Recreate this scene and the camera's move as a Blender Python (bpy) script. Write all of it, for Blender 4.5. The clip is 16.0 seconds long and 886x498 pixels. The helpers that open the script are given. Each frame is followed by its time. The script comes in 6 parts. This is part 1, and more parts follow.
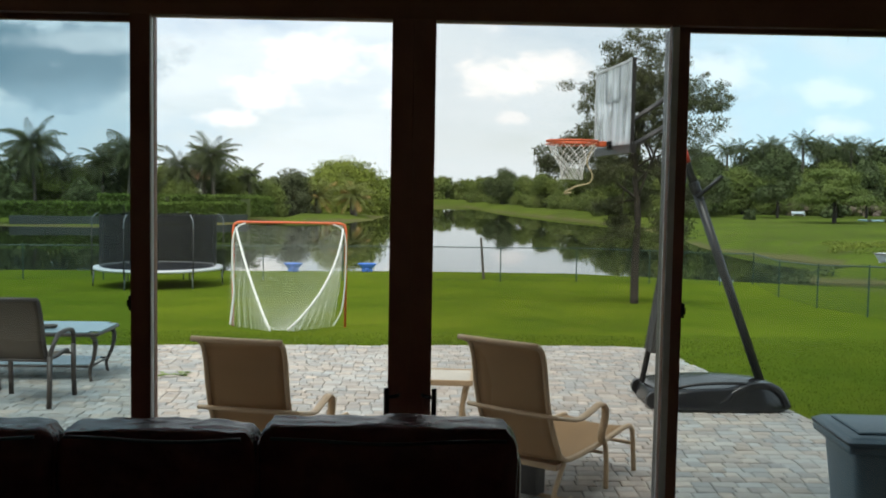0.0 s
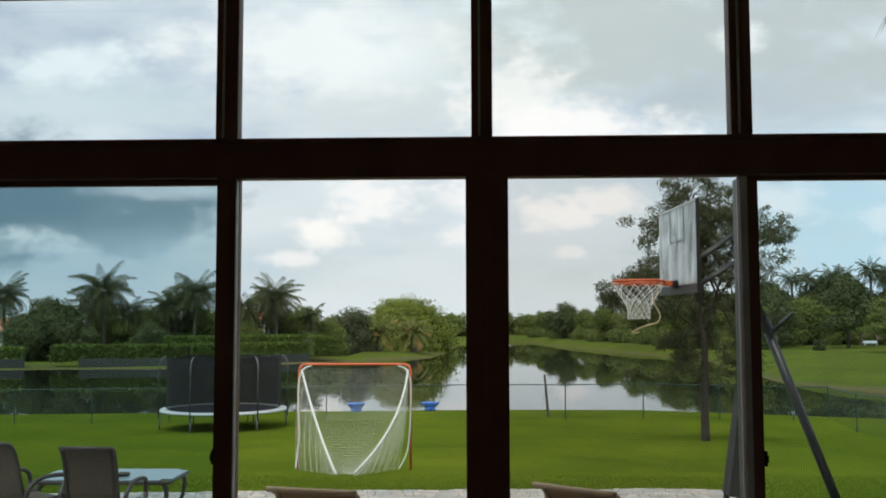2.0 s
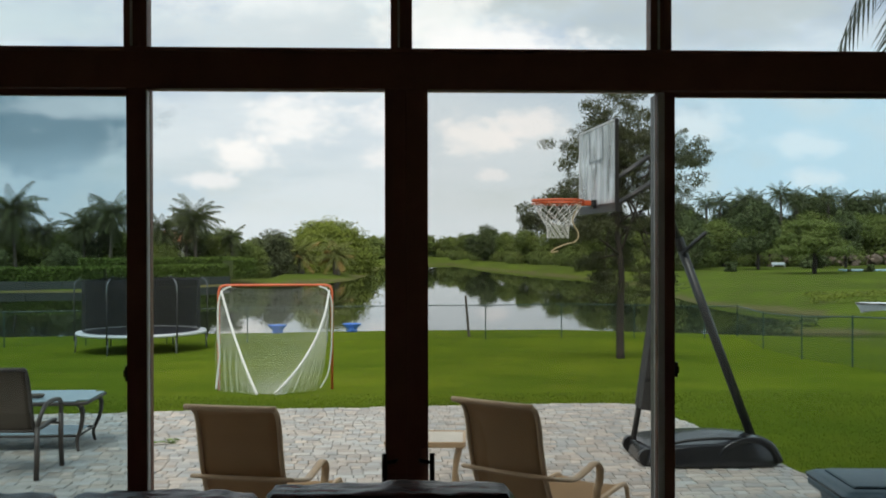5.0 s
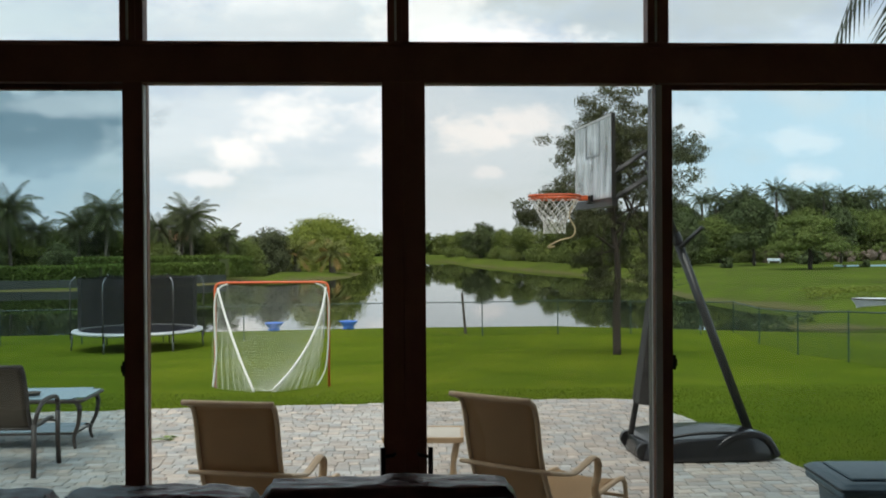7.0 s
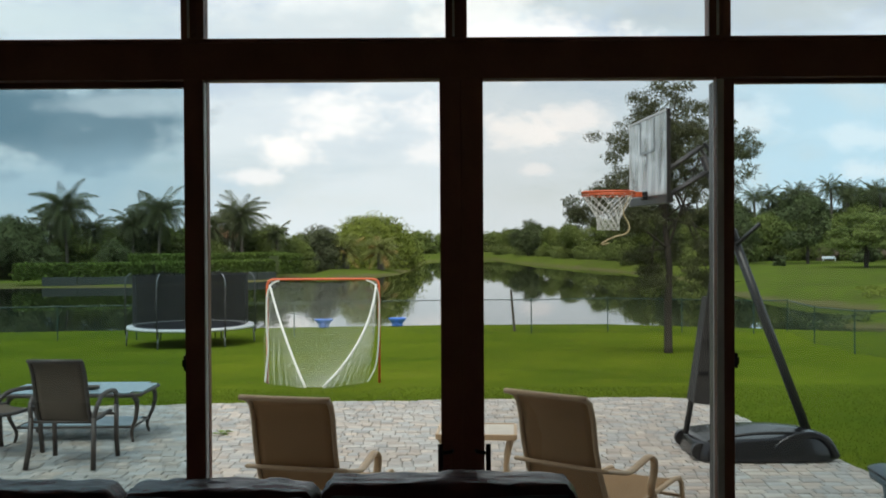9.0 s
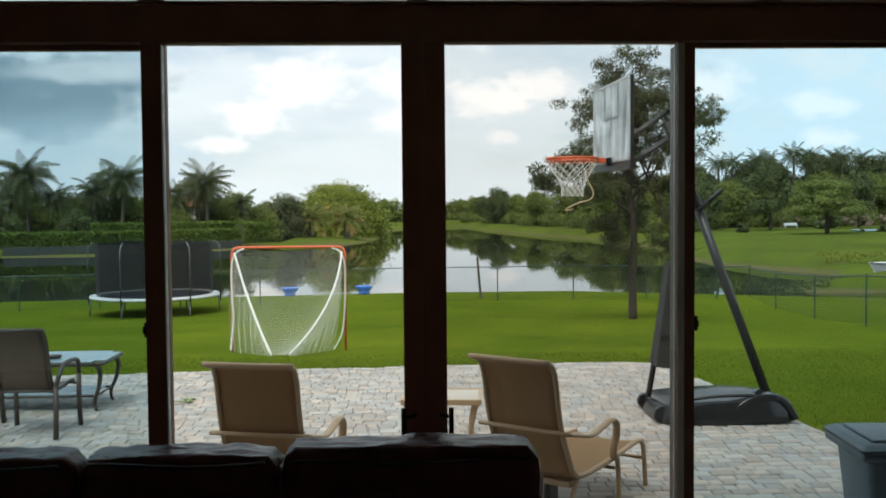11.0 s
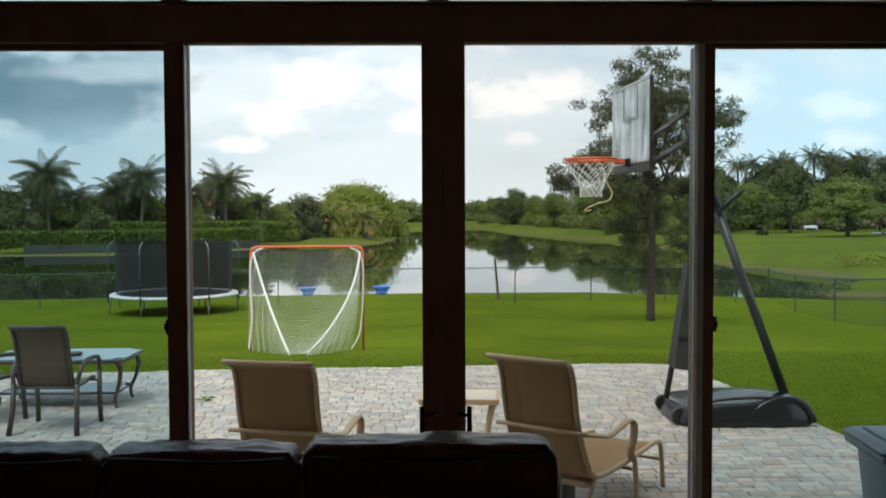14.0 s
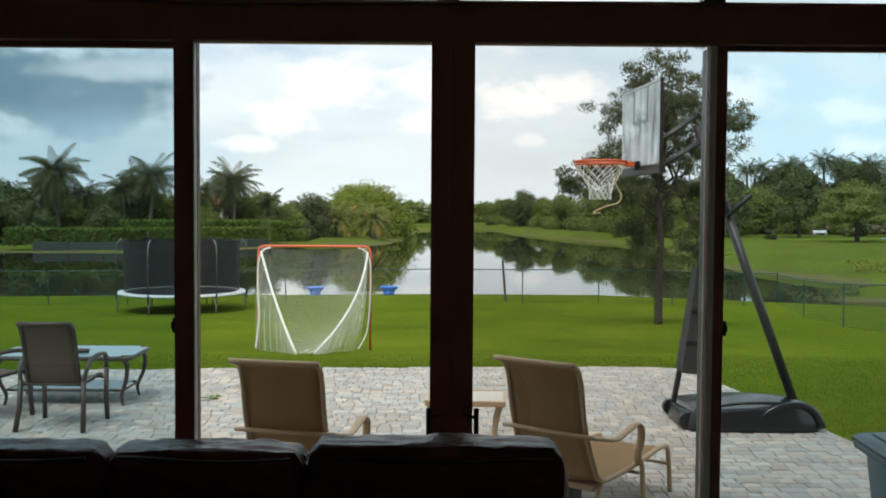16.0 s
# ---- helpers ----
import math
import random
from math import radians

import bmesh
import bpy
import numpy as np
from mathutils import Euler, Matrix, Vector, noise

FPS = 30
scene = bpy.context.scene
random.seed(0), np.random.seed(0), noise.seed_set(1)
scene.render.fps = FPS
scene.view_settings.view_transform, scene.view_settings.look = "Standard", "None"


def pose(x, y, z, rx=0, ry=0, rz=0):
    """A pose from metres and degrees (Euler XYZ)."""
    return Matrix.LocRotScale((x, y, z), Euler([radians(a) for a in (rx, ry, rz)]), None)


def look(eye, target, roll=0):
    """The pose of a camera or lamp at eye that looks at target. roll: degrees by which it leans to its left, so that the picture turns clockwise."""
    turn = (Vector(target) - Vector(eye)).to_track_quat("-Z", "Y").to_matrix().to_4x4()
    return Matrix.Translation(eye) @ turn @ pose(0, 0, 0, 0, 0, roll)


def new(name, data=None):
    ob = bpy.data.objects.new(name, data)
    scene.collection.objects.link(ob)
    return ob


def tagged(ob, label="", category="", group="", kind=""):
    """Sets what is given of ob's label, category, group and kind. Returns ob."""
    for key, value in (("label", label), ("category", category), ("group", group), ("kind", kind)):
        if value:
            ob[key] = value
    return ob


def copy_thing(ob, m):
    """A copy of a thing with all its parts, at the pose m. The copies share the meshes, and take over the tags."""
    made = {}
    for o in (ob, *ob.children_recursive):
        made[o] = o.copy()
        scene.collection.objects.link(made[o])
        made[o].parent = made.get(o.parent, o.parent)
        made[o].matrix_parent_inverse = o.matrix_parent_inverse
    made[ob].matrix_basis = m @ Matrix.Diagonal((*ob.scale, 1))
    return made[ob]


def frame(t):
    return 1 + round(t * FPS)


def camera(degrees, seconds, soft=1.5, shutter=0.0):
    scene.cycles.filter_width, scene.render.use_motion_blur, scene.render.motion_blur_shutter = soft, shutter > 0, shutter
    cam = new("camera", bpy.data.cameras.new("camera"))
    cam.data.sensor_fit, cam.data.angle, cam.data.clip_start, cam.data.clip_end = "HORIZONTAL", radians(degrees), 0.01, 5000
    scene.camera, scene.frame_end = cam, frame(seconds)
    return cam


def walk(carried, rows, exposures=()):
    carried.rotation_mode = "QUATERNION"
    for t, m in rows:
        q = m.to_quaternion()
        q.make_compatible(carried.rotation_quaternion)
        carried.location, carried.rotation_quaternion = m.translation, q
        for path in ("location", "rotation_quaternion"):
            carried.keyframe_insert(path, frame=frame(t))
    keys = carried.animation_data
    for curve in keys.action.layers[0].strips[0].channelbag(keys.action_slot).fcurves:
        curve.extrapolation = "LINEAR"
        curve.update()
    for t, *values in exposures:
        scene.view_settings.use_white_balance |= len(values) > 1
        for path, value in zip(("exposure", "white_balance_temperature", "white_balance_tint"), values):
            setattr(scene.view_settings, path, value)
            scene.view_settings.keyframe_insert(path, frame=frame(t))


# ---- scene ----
cam = camera(49.5, 16.0, 1.8)
PATH = [
    (0, (-0.06, 0.103, 1.763), (-0.01, 2.099, 1.634), 1.0),
    (0.5, (-0.083, 0.056, 1.777), (-0.134, 2.055, 1.743), -0.2),
    (1, (-0.111, 0.043, 1.795), (-0.195, 2.041, 1.834), -0.4),
    (1.5, (-0.125, 0.043, 1.805), (-0.193, 2.041, 1.883), 0.4),
    (2, (-0.126, 0.027, 1.826), (-0.202, 2.02, 1.978), -0.1),
    (2.5, (-0.113, 0.019, 1.827), (-0.136, 2.011, 2.008), -0.3),
    (3, (-0.105, 0.002, 1.852), (-0.088, 1.988, 2.085), -0.6),
    (3.5, (-0.11, -0.007, 1.851), (-0.088, 1.985, 2.029), -0.1),
    (4, (-0.108, 0.018, 1.82), (-0.044, 2.016, 1.894), 0.1),
    (4.5, (-0.107, 0.045, 1.804), (-0.035, 2.044, 1.831), 0.4),
    (5, (-0.112, 0.057, 1.794), (-0.027, 2.055, 1.785), -0.1),
    (5.2, (-0.114, 0.106, 1.786), (-0.028, 2.104, 1.769), -0.6),
    (7.3, (-0.121, 0.061, 1.777), (-0.028, 2.059, 1.763), -0.3),
    (7.5, (-0.135, 0.061, 1.778), (-0.078, 2.06, 1.754), -0.5),
    (8, (-0.143, 0.066, 1.772), (-0.102, 2.065, 1.743), -0.3),
    (8.5, (-0.153, 0.068, 1.775), (-0.155, 2.068, 1.751), -0.5),
    (9, (-0.162, 0.076, 1.772), (-0.168, 2.076, 1.753), -0.3),
    (9.5, (-0.158, 0.08, 1.767), (-0.148, 2.08, 1.729), 0.3),
    (10, (-0.148, 0.082, 1.757), (-0.101, 2.08, 1.678), -0.2),
    (10.2, (-0.147, 0.093, 1.758), (-0.09, 2.09, 1.668), -0.4),
    (12.3, (-0.136, 0.056, 1.756), (-0.072, 2.053, 1.679), -0.5),
    (12.5, (-0.136, 0.067, 1.753), (-0.078, 2.064, 1.673), -0.6),
    (13, (-0.143, 0.069, 1.753), (-0.104, 2.067, 1.668), -0.7),
    (13.5, (-0.15, 0.069, 1.754), (-0.126, 2.067, 1.677), -0.3),
    (14, (-0.15, 0.063, 1.752), (-0.124, 2.062, 1.668), -0.2),
    (14.5, (-0.158, 0.055, 1.751), (-0.147, 2.054, 1.668), -0.5),
    (15, (-0.159, 0.053, 1.75), (-0.16, 2.051, 1.66), 0.2),
    (15.5, (-0.156, 0.059, 1.748), (-0.15, 2.056, 1.643), 0.3),
    (16, (-0.153, 0.083, 1.751), (-0.143, 2.081, 1.669), 0.4),
]
EXPOSURES = ((0.0, 0.49), (0.8, 0.32), (2.0, 0.14), (3.5, 0.06), (5.0, 0.14), (7.5, 0.24), (9.0, 0.24), (10.0, 0.40), (12.5, 0.42), (16.0, 0.46))
walk(cam, [(t, look(eye, target, roll)) for t, eye, target, roll in PATH], EXPOSURES)


# ---- world, sun ----
SUN_EL, SUN_AZ = 60.0, -155.0          # degrees: height, and turn from +y towards +x


def node_maker(tree):
    tree.nodes.clear()

    def add(kind, **values):
        n = tree.nodes.new(kind)
        for key, value in values.items():
            if key.startswith("in_"):
                n.inputs[int(key[3:])].default_value = value
        return n
    return add


def sky_world():
    world = bpy.data.worlds.new("world")
    scene.world = world
    world.use_nodes = True
    tree = world.node_tree
    add = node_maker(tree)
    link = tree.links.new

    def math_node(op, a, b=0.0, c=0.0):
        n = add("ShaderNodeMath")
        n.operation = op
        for k, v in enumerate((a, b, c)):
            if isinstance(v, (int, float)):
                n.inputs[k].default_value = v
            else:
                link(v, n.inputs[k])
        return n.outputs[0]

    def smooth(value, lo, hi):
        n = add("ShaderNodeMapRange")
        n.interpolation_type = "SMOOTHSTEP"
        n.inputs[1].default_value, n.inputs[2].default_value = lo, hi
        link(value, n.inputs[0])
        return n.outputs[0]

    def mix(fac, a, b):
        n = add("ShaderNodeMix")
        n.data_type = "RGBA"
        link(fac, n.inputs[0])
        for k, v in ((6, a), (7, b)):
            if isinstance(v, tuple):
                n.inputs[k].default_value = (*v, 1)
            else:
                link(v, n.inputs[k])
        return n.outputs[2]

    def fractal(vector, scale, detail, rough):
        n = add("ShaderNodeTexNoise")
        n.inputs["Scale"].default_value, n.inputs["Detail"].default_value, n.inputs["Roughness"].default_value = scale, detail, rough
        link(vector, n.inputs["Vector"])
        return n.outputs["Fac"]

    sky = add("ShaderNodeTexSky")
    sky.sky_type, sky.sun_disc = "NISHITA", False
    sky.sun_elevation, sky.sun_rotation = radians(SUN_EL), radians(SUN_AZ)
    sky.dust_density, sky.ozone_density = 1.0, 2.0
    coords = add("ShaderNodeTexCoord").outputs["Generated"]
    split = add("ShaderNodeSeparateXYZ")
    link(coords, split.inputs[0])
    x, y, z = split.outputs
    # cloud layer: the direction laid on a plane high above
    up = math_node("ADD", math_node("MAXIMUM", z, 0.0), 0.16)
    flat = add("ShaderNodeCombineXYZ")
    link(math_node("DIVIDE", x, up), flat.inputs[0])
    link(math_node("DIVIDE", y, up), flat.inputs[1])
    big = fractal(flat.outputs[0], 0.75, 6, 0.55)
    fine = fractal(flat.outputs[0], 2.6, 8, 0.62)
    ahead = math_node("MAXIMUM", y, 0.05)
    u, v = math_node("DIVIDE", x, ahead), math_node("DIVIDE", z, ahead)
    stretch = add("ShaderNodeCombineXYZ")
    link(u, stretch.inputs[0])
    link(math_node("MULTIPLY", v, 1.7), stretch.inputs[1])
    rough_wide = math_node("MULTIPLY_ADD", fractal(stretch.outputs[0], 11.0, 8, 0.60), 3.4, -1.7)
    rough_small = math_node("MULTIPLY_ADD", fractal(stretch.outputs[0], 30.0, 7, 0.56), 3.0, -1.5)

    def bank(u0, v0, a, b, soft=0.5):
        du = math_node("DIVIDE", math_node("SUBTRACT", u, u0), a)
        dv = math_node("DIVIDE", math_node("SUBTRACT", v, v0), b)
        far = math_node("SQRT", math_node("ADD", math_node("MULTIPLY", du, du), math_node("MULTIPLY", dv, dv)))
        return smooth(math_node("ADD", far, rough_small if a < 0.06 else rough_wide), 1.0 + soft, 1.0 - soft)

    pale = mix(smooth(v, 0.0, 0.35), (6.9, 7.6, 7.8), (8.3, 9.4, 9.5))
    cover = math_node("MAXIMUM", math_node("MULTIPLY", smooth(big, 0.26, 0.58), 0.88), smooth(v, 0.09, 0.02))
    colour = mix(cover, sky.outputs[0], pale)
    colour = mix(math_node("MULTIPLY", smooth(fine, 0.50, 0.72), 0.6), colour, (6.4, 7.4, 7.6))
    for u0, v0, a, b, soft, strength, tone in CLOUDS:
        colour = mix(math_node("MULTIPLY", bank(u0, v0, a, b, soft), strength), colour, tone)
    glow = add("ShaderNodeBackground", in_1=0.1)
    link(colour, glow.inputs[0])
    out = add("ShaderNodeOutputWorld")
    link(glow.outputs[0], out.inputs[0])


# cloud banks: bearing and height as slopes, half sizes, softness, strength, tone
CLOUDS = (
    (0.22, 0.3, 0.26, 0.075, 0.60, 0.85, (5.0, 5.7, 5.7)),
    (0.3, 0.235, 0.1, 0.04, 0.70, 0.75, (5.0, 5.8, 6.0)),
    (-0.1, 0.215, 0.14, 0.04, 0.70, 0.7, (6.3, 7.0, 7.2)),
    (-0.18, 0.295, 0.13, 0.045, 0.70, 0.8, (9.2, 9.7, 9.6)),
    (-0.42, 0.235, 0.12, 0.025, 0.70, 0.65, (5.6, 7.0, 7.3)),
    (-0.43, 0.275, 0.06, 0.022, 0.60, 0.7, (8.4, 9.6, 9.6)),
    (0.24, 0.165, 0.16, 0.04, 0.70, 0.6, (5.6, 6.9, 7.6)),
    (0.45, 0.08, 0.18, 0.09, 0.80, 0.8, (5.4, 7.6, 8.8)),
    (-0.05, 0.1, 0.24, 0.08, 0.90, 0.55, (7.2, 7.8, 8.1)),
    (0.035, 0.235, 0.055, 0.04, 0.70, 0.74, (9.4, 9.6, 9.2)),
    (0.1, 0.203, 0.08, 0.028, 0.50, 0.9, (9.8, 9.8, 9.6)),
    (0.275, 0.298, 0.022, 0.014, 0.70, 0.7, (8.8, 9.4, 9.4)),
    (-0.405, 0.12, 0.135, 0.04, 0.40, 0.9, (1.8, 2.8, 3.4)),
    (-0.46, 0.15, 0.07, 0.012, 0.50, 0.7, (2.0, 3.1, 3.7)),
    (-0.44, 0.055, 0.2, 0.035, 0.80, 0.75, (4.6, 6.0, 6.8)),
    (-0.6, 0.14, 0.18, 0.065, 0.50, 0.9, (1.7, 2.7, 3.3)),
    (-0.33, 0.142, 0.075, 0.01, 0.50, 0.65, (7.0, 7.6, 7.9)),
    (-0.111, 0.13, 0.042, 0.021, 0.65, 0.79, (9.8, 9.7, 9.4)),
    (-0.164, 0.094, 0.027, 0.016, 0.60, 0.84, (9.9, 9.7, 9.3)),
    (-0.199, 0.067, 0.026, 0.008, 0.60, 0.7, (9.3, 9.2, 9.0)),
    (-0.017, 0.132, 0.02, 0.014, 0.65, 0.74, (9.6, 9.5, 9.3)),
    (-0.017, 0.091, 0.018, 0.012, 0.65, 0.66, (9.3, 9.2, 9.0)),
    (0.083, 0.112, 0.036, 0.018, 0.60, 0.84, (10.0, 9.8, 9.4)),
    (0.13, 0.123, 0.036, 0.017, 0.65, 0.79, (9.8, 9.6, 9.3)),
    (0.098, 0.073, 0.013, 0.006, 0.55, 0.67, (9.3, 9.2, 9.0)),
    (0.315, 0.125, 0.03, 0.02, 0.70, 0.66, (9.0, 9.4, 9.5)),
    (0.43, 0.105, 0.034, 0.012, 0.60, 0.45, (9.6, 9.9, 9.9)),
    (0.435, 0.07, 0.024, 0.008, 0.60, 0.56, (9.0, 9.4, 9.5)),
)
sky_world()
sun = new("sun", bpy.data.lights.new("sun", "SUN"))
sun.data.energy, sun.data.angle, sun.data.color = 1.8, radians(35), (1.0, 0.95, 0.86)
sun.matrix_world = look((0, 0, 0), (-math.sin(radians(SUN_AZ)) * math.cos(radians(SUN_EL)),
                                    -math.cos(radians(SUN_AZ)) * math.cos(radians(SUN_EL)), -math.sin(radians(SUN_EL))))


# ---- materials ----
PATIO, WATER = -0.15, -2.2             # heights of the patio and of the lake


def surface(name, colour, second=None, rough=0.6, metal=0.0, scale=8.0, bump=0.0, fine=60.0, island=0.0, each=0.0,
            through_light=0.0, spec=0.5, coat=0.0, other=None):
    """Two tones by a broad and a fine noise, with relief; island and each: how much pieces and objects differ."""
    m = bpy.data.materials.new(name)
    m.use_nodes = True
    tree = m.node_tree
    add = node_maker(tree)
    link = tree.links.new
    out, shade = add("ShaderNodeOutputMaterial"), add("ShaderNodeBsdfPrincipled")
    second = second or tuple(0.72 * c for c in colour)
    where = add("ShaderNodeTexCoord").outputs["Object"]
    broad, grain, both, ramp = (add("ShaderNodeTexNoise"), add("ShaderNodeTexNoise"), add("ShaderNodeMath"), add("ShaderNodeMix"))
    for n, f in ((broad, scale), (grain, fine)):
        n.inputs["Scale"].default_value, n.inputs["Detail"].default_value = f, 4
        link(where, n.inputs["Vector"])
    both.operation = "MULTIPLY_ADD"
    both.inputs[1].default_value = 0.35
    link(grain.outputs["Fac"], both.inputs[0])
    link(broad.outputs["Fac"], both.inputs[2])
    spread = add("ShaderNodeMapRange")
    spread.inputs[1].default_value, spread.inputs[2].default_value = 0.45, 0.9
    link(both.outputs[0], spread.inputs[0])
    ramp.data_type = "RGBA"
    ramp.inputs[6].default_value, ramp.inputs[7].default_value = (*colour, 1), (*second, 1)
    link(spread.outputs[0], ramp.inputs[0])
    tone = ramp.outputs[2]
    if island or each:
        hue = add("ShaderNodeHueSaturation")
        source = add("ShaderNodeNewGeometry").outputs["Random Per Island"] if island else add("ShaderNodeObjectInfo").outputs["Random"]
        amount = island or each
        if other:
            shuffle, kinds = add("ShaderNodeTexWhiteNoise"), add("ShaderNodeMix")
            shuffle.noise_dimensions = "1D"
            kinds.data_type = "RGBA"
            link(source, shuffle.inputs["W"])
            link(shuffle.outputs["Value"], kinds.inputs[0])
            link(tone, kinds.inputs[6])
            kinds.inputs[7].default_value = (*other, 1)
            tone = kinds.outputs[2]
        vary = add("ShaderNodeMapRange")
        vary.inputs[3].default_value, vary.inputs[4].default_value = 1 - amount, 1 + amount
        link(source, vary.inputs[0])
        link(vary.outputs[0], hue.inputs["Value"])
        link(tone, hue.inputs["Color"])
        tone = hue.outputs[0]
    link(tone, shade.inputs["Base Color"])
    shade.inputs["Roughness"].default_value, shade.inputs["Metallic"].default_value = rough, metal
    shade.inputs["Specular IOR Level"].default_value, shade.inputs["Coat Weight"].default_value = spec, coat
    if bump:
        relief = add("ShaderNodeBump")
        relief.inputs["Strength"].default_value, relief.inputs["Distance"].default_value = 0.6, bump
        link(both.outputs[0], relief.inputs["Height"])
        link(relief.outputs[0], shade.inputs["Normal"])
    final = shade.outputs[0]
    if through_light:
        leaf, join = add("ShaderNodeBsdfTranslucent"), add("ShaderNodeMixShader", in_0=through_light)
        link(tone, leaf.inputs[0])
        link(final, join.inputs[1])
        link(leaf.outputs[0], join.inputs[2])
        final = join.outputs[0]
    link(final, out.inputs[0])
    return m


def see_through(name, colour, share, rough=0.7, streaks=0.0):
    """Part open, part solid: a woven mesh or whitened plastic; streaks: how much upright stains and glare vary it."""
    m = bpy.data.materials.new(name)
    m.use_nodes = True
    tree = m.node_tree
    add = node_maker(tree)
    out, cloth, clear, join = (add("ShaderNodeOutputMaterial"), add("ShaderNodeBsdfPrincipled"), add("ShaderNodeBsdfTransparent"),
                               add("ShaderNodeMixShader", in_0=share))
    cloth.inputs["Base Color"].default_value, cloth.inputs["Roughness"].default_value = (*colour, 1), rough
    if streaks:
        place, turn, streak, spread = add("ShaderNodeTexCoord"), add("ShaderNodeMapping"), add("ShaderNodeTexNoise"), add("ShaderNodeMapRange")
        turn.inputs["Scale"].default_value = (1.0, 1.0, 0.30)
        streak.inputs["Scale"].default_value, streak.inputs["Detail"].default_value = 6.5, 5
        spread.inputs[1].default_value, spread.inputs[2].default_value = 0.36, 0.64
        spread.inputs[3].default_value, spread.inputs[4].default_value = share - streaks, share + streaks
        tree.links.new(place.outputs["Object"], turn.inputs[0])
        tree.links.new(turn.outputs[0], streak.inputs["Vector"])
        tree.links.new(streak.outputs["Fac"], spread.inputs[0])
        tree.links.new(spread.outputs[0], join.inputs[0])
    tree.links.new(clear.outputs[0], join.inputs[1])
    tree.links.new(cloth.outputs[0], join.inputs[2])
    tree.links.new(join.outputs[0], out.inputs[0])
    return m


def glass(name, colour=(1, 1, 1), rough=0.0, veil=0.0):
    """Clear glass; a small share of pale scatter can put haze and flare into it."""
    m = bpy.data.materials.new(name)
    m.use_nodes = True
    shade = m.node_tree.nodes["Principled BSDF"]
    shade.inputs["Base Color"].default_value, shade.inputs["Roughness"].default_value = (*colour, 1), rough
    shade.inputs["Transmission Weight"].default_value, shade.inputs["IOR"].default_value = 1.0, 1.45
    if veil:
        tree = m.node_tree
        scatter, join = tree.nodes.new("ShaderNodeBsdfTranslucent"), tree.nodes.new("ShaderNodeMixShader")
        scatter.inputs[0].default_value, join.inputs[0].default_value = (0.8, 0.8, 0.78, 1), veil
        tree.links.new(shade.outputs[0], join.inputs[1])
        tree.links.new(scatter.outputs[0], join.inputs[2])
        tree.links.new(join.outputs[0], tree.nodes["Material Output"].inputs[0])
    return m


def water_material():
    m = bpy.data.materials.new("lake_water")
    m.use_nodes = True
    tree = m.node_tree
    add = node_maker(tree)
    link = tree.links.new
    out, shade, relief = add("ShaderNodeOutputMaterial"), add("ShaderNodeBsdfPrincipled"), add("ShaderNodeBump")
    shade.inputs["Base Color"].default_value, shade.inputs["Roughness"].default_value = (0.012, 0.016, 0.010, 1), 0.02
    shade.inputs["IOR"].default_value = 1.6
    place, turn, ripple = add("ShaderNodeTexCoord"), add("ShaderNodeMapping"), add("ShaderNodeTexNoise")
    turn.inputs["Scale"].default_value = (1.0, 0.45, 1.0)
    ripple.inputs["Scale"].default_value, ripple.inputs["Detail"].default_value = 0.9, 3
    relief.inputs["Strength"].default_value, relief.inputs["Distance"].default_value = 0.14, 0.02
    link(place.outputs["Object"], turn.inputs[0])
    link(turn.outputs[0], ripple.inputs["Vector"])
    link(ripple.outputs["Fac"], relief.inputs["Height"])
    link(relief.outputs[0], shade.inputs["Normal"])
    link(shade.outputs[0], out.inputs[0])
    return m


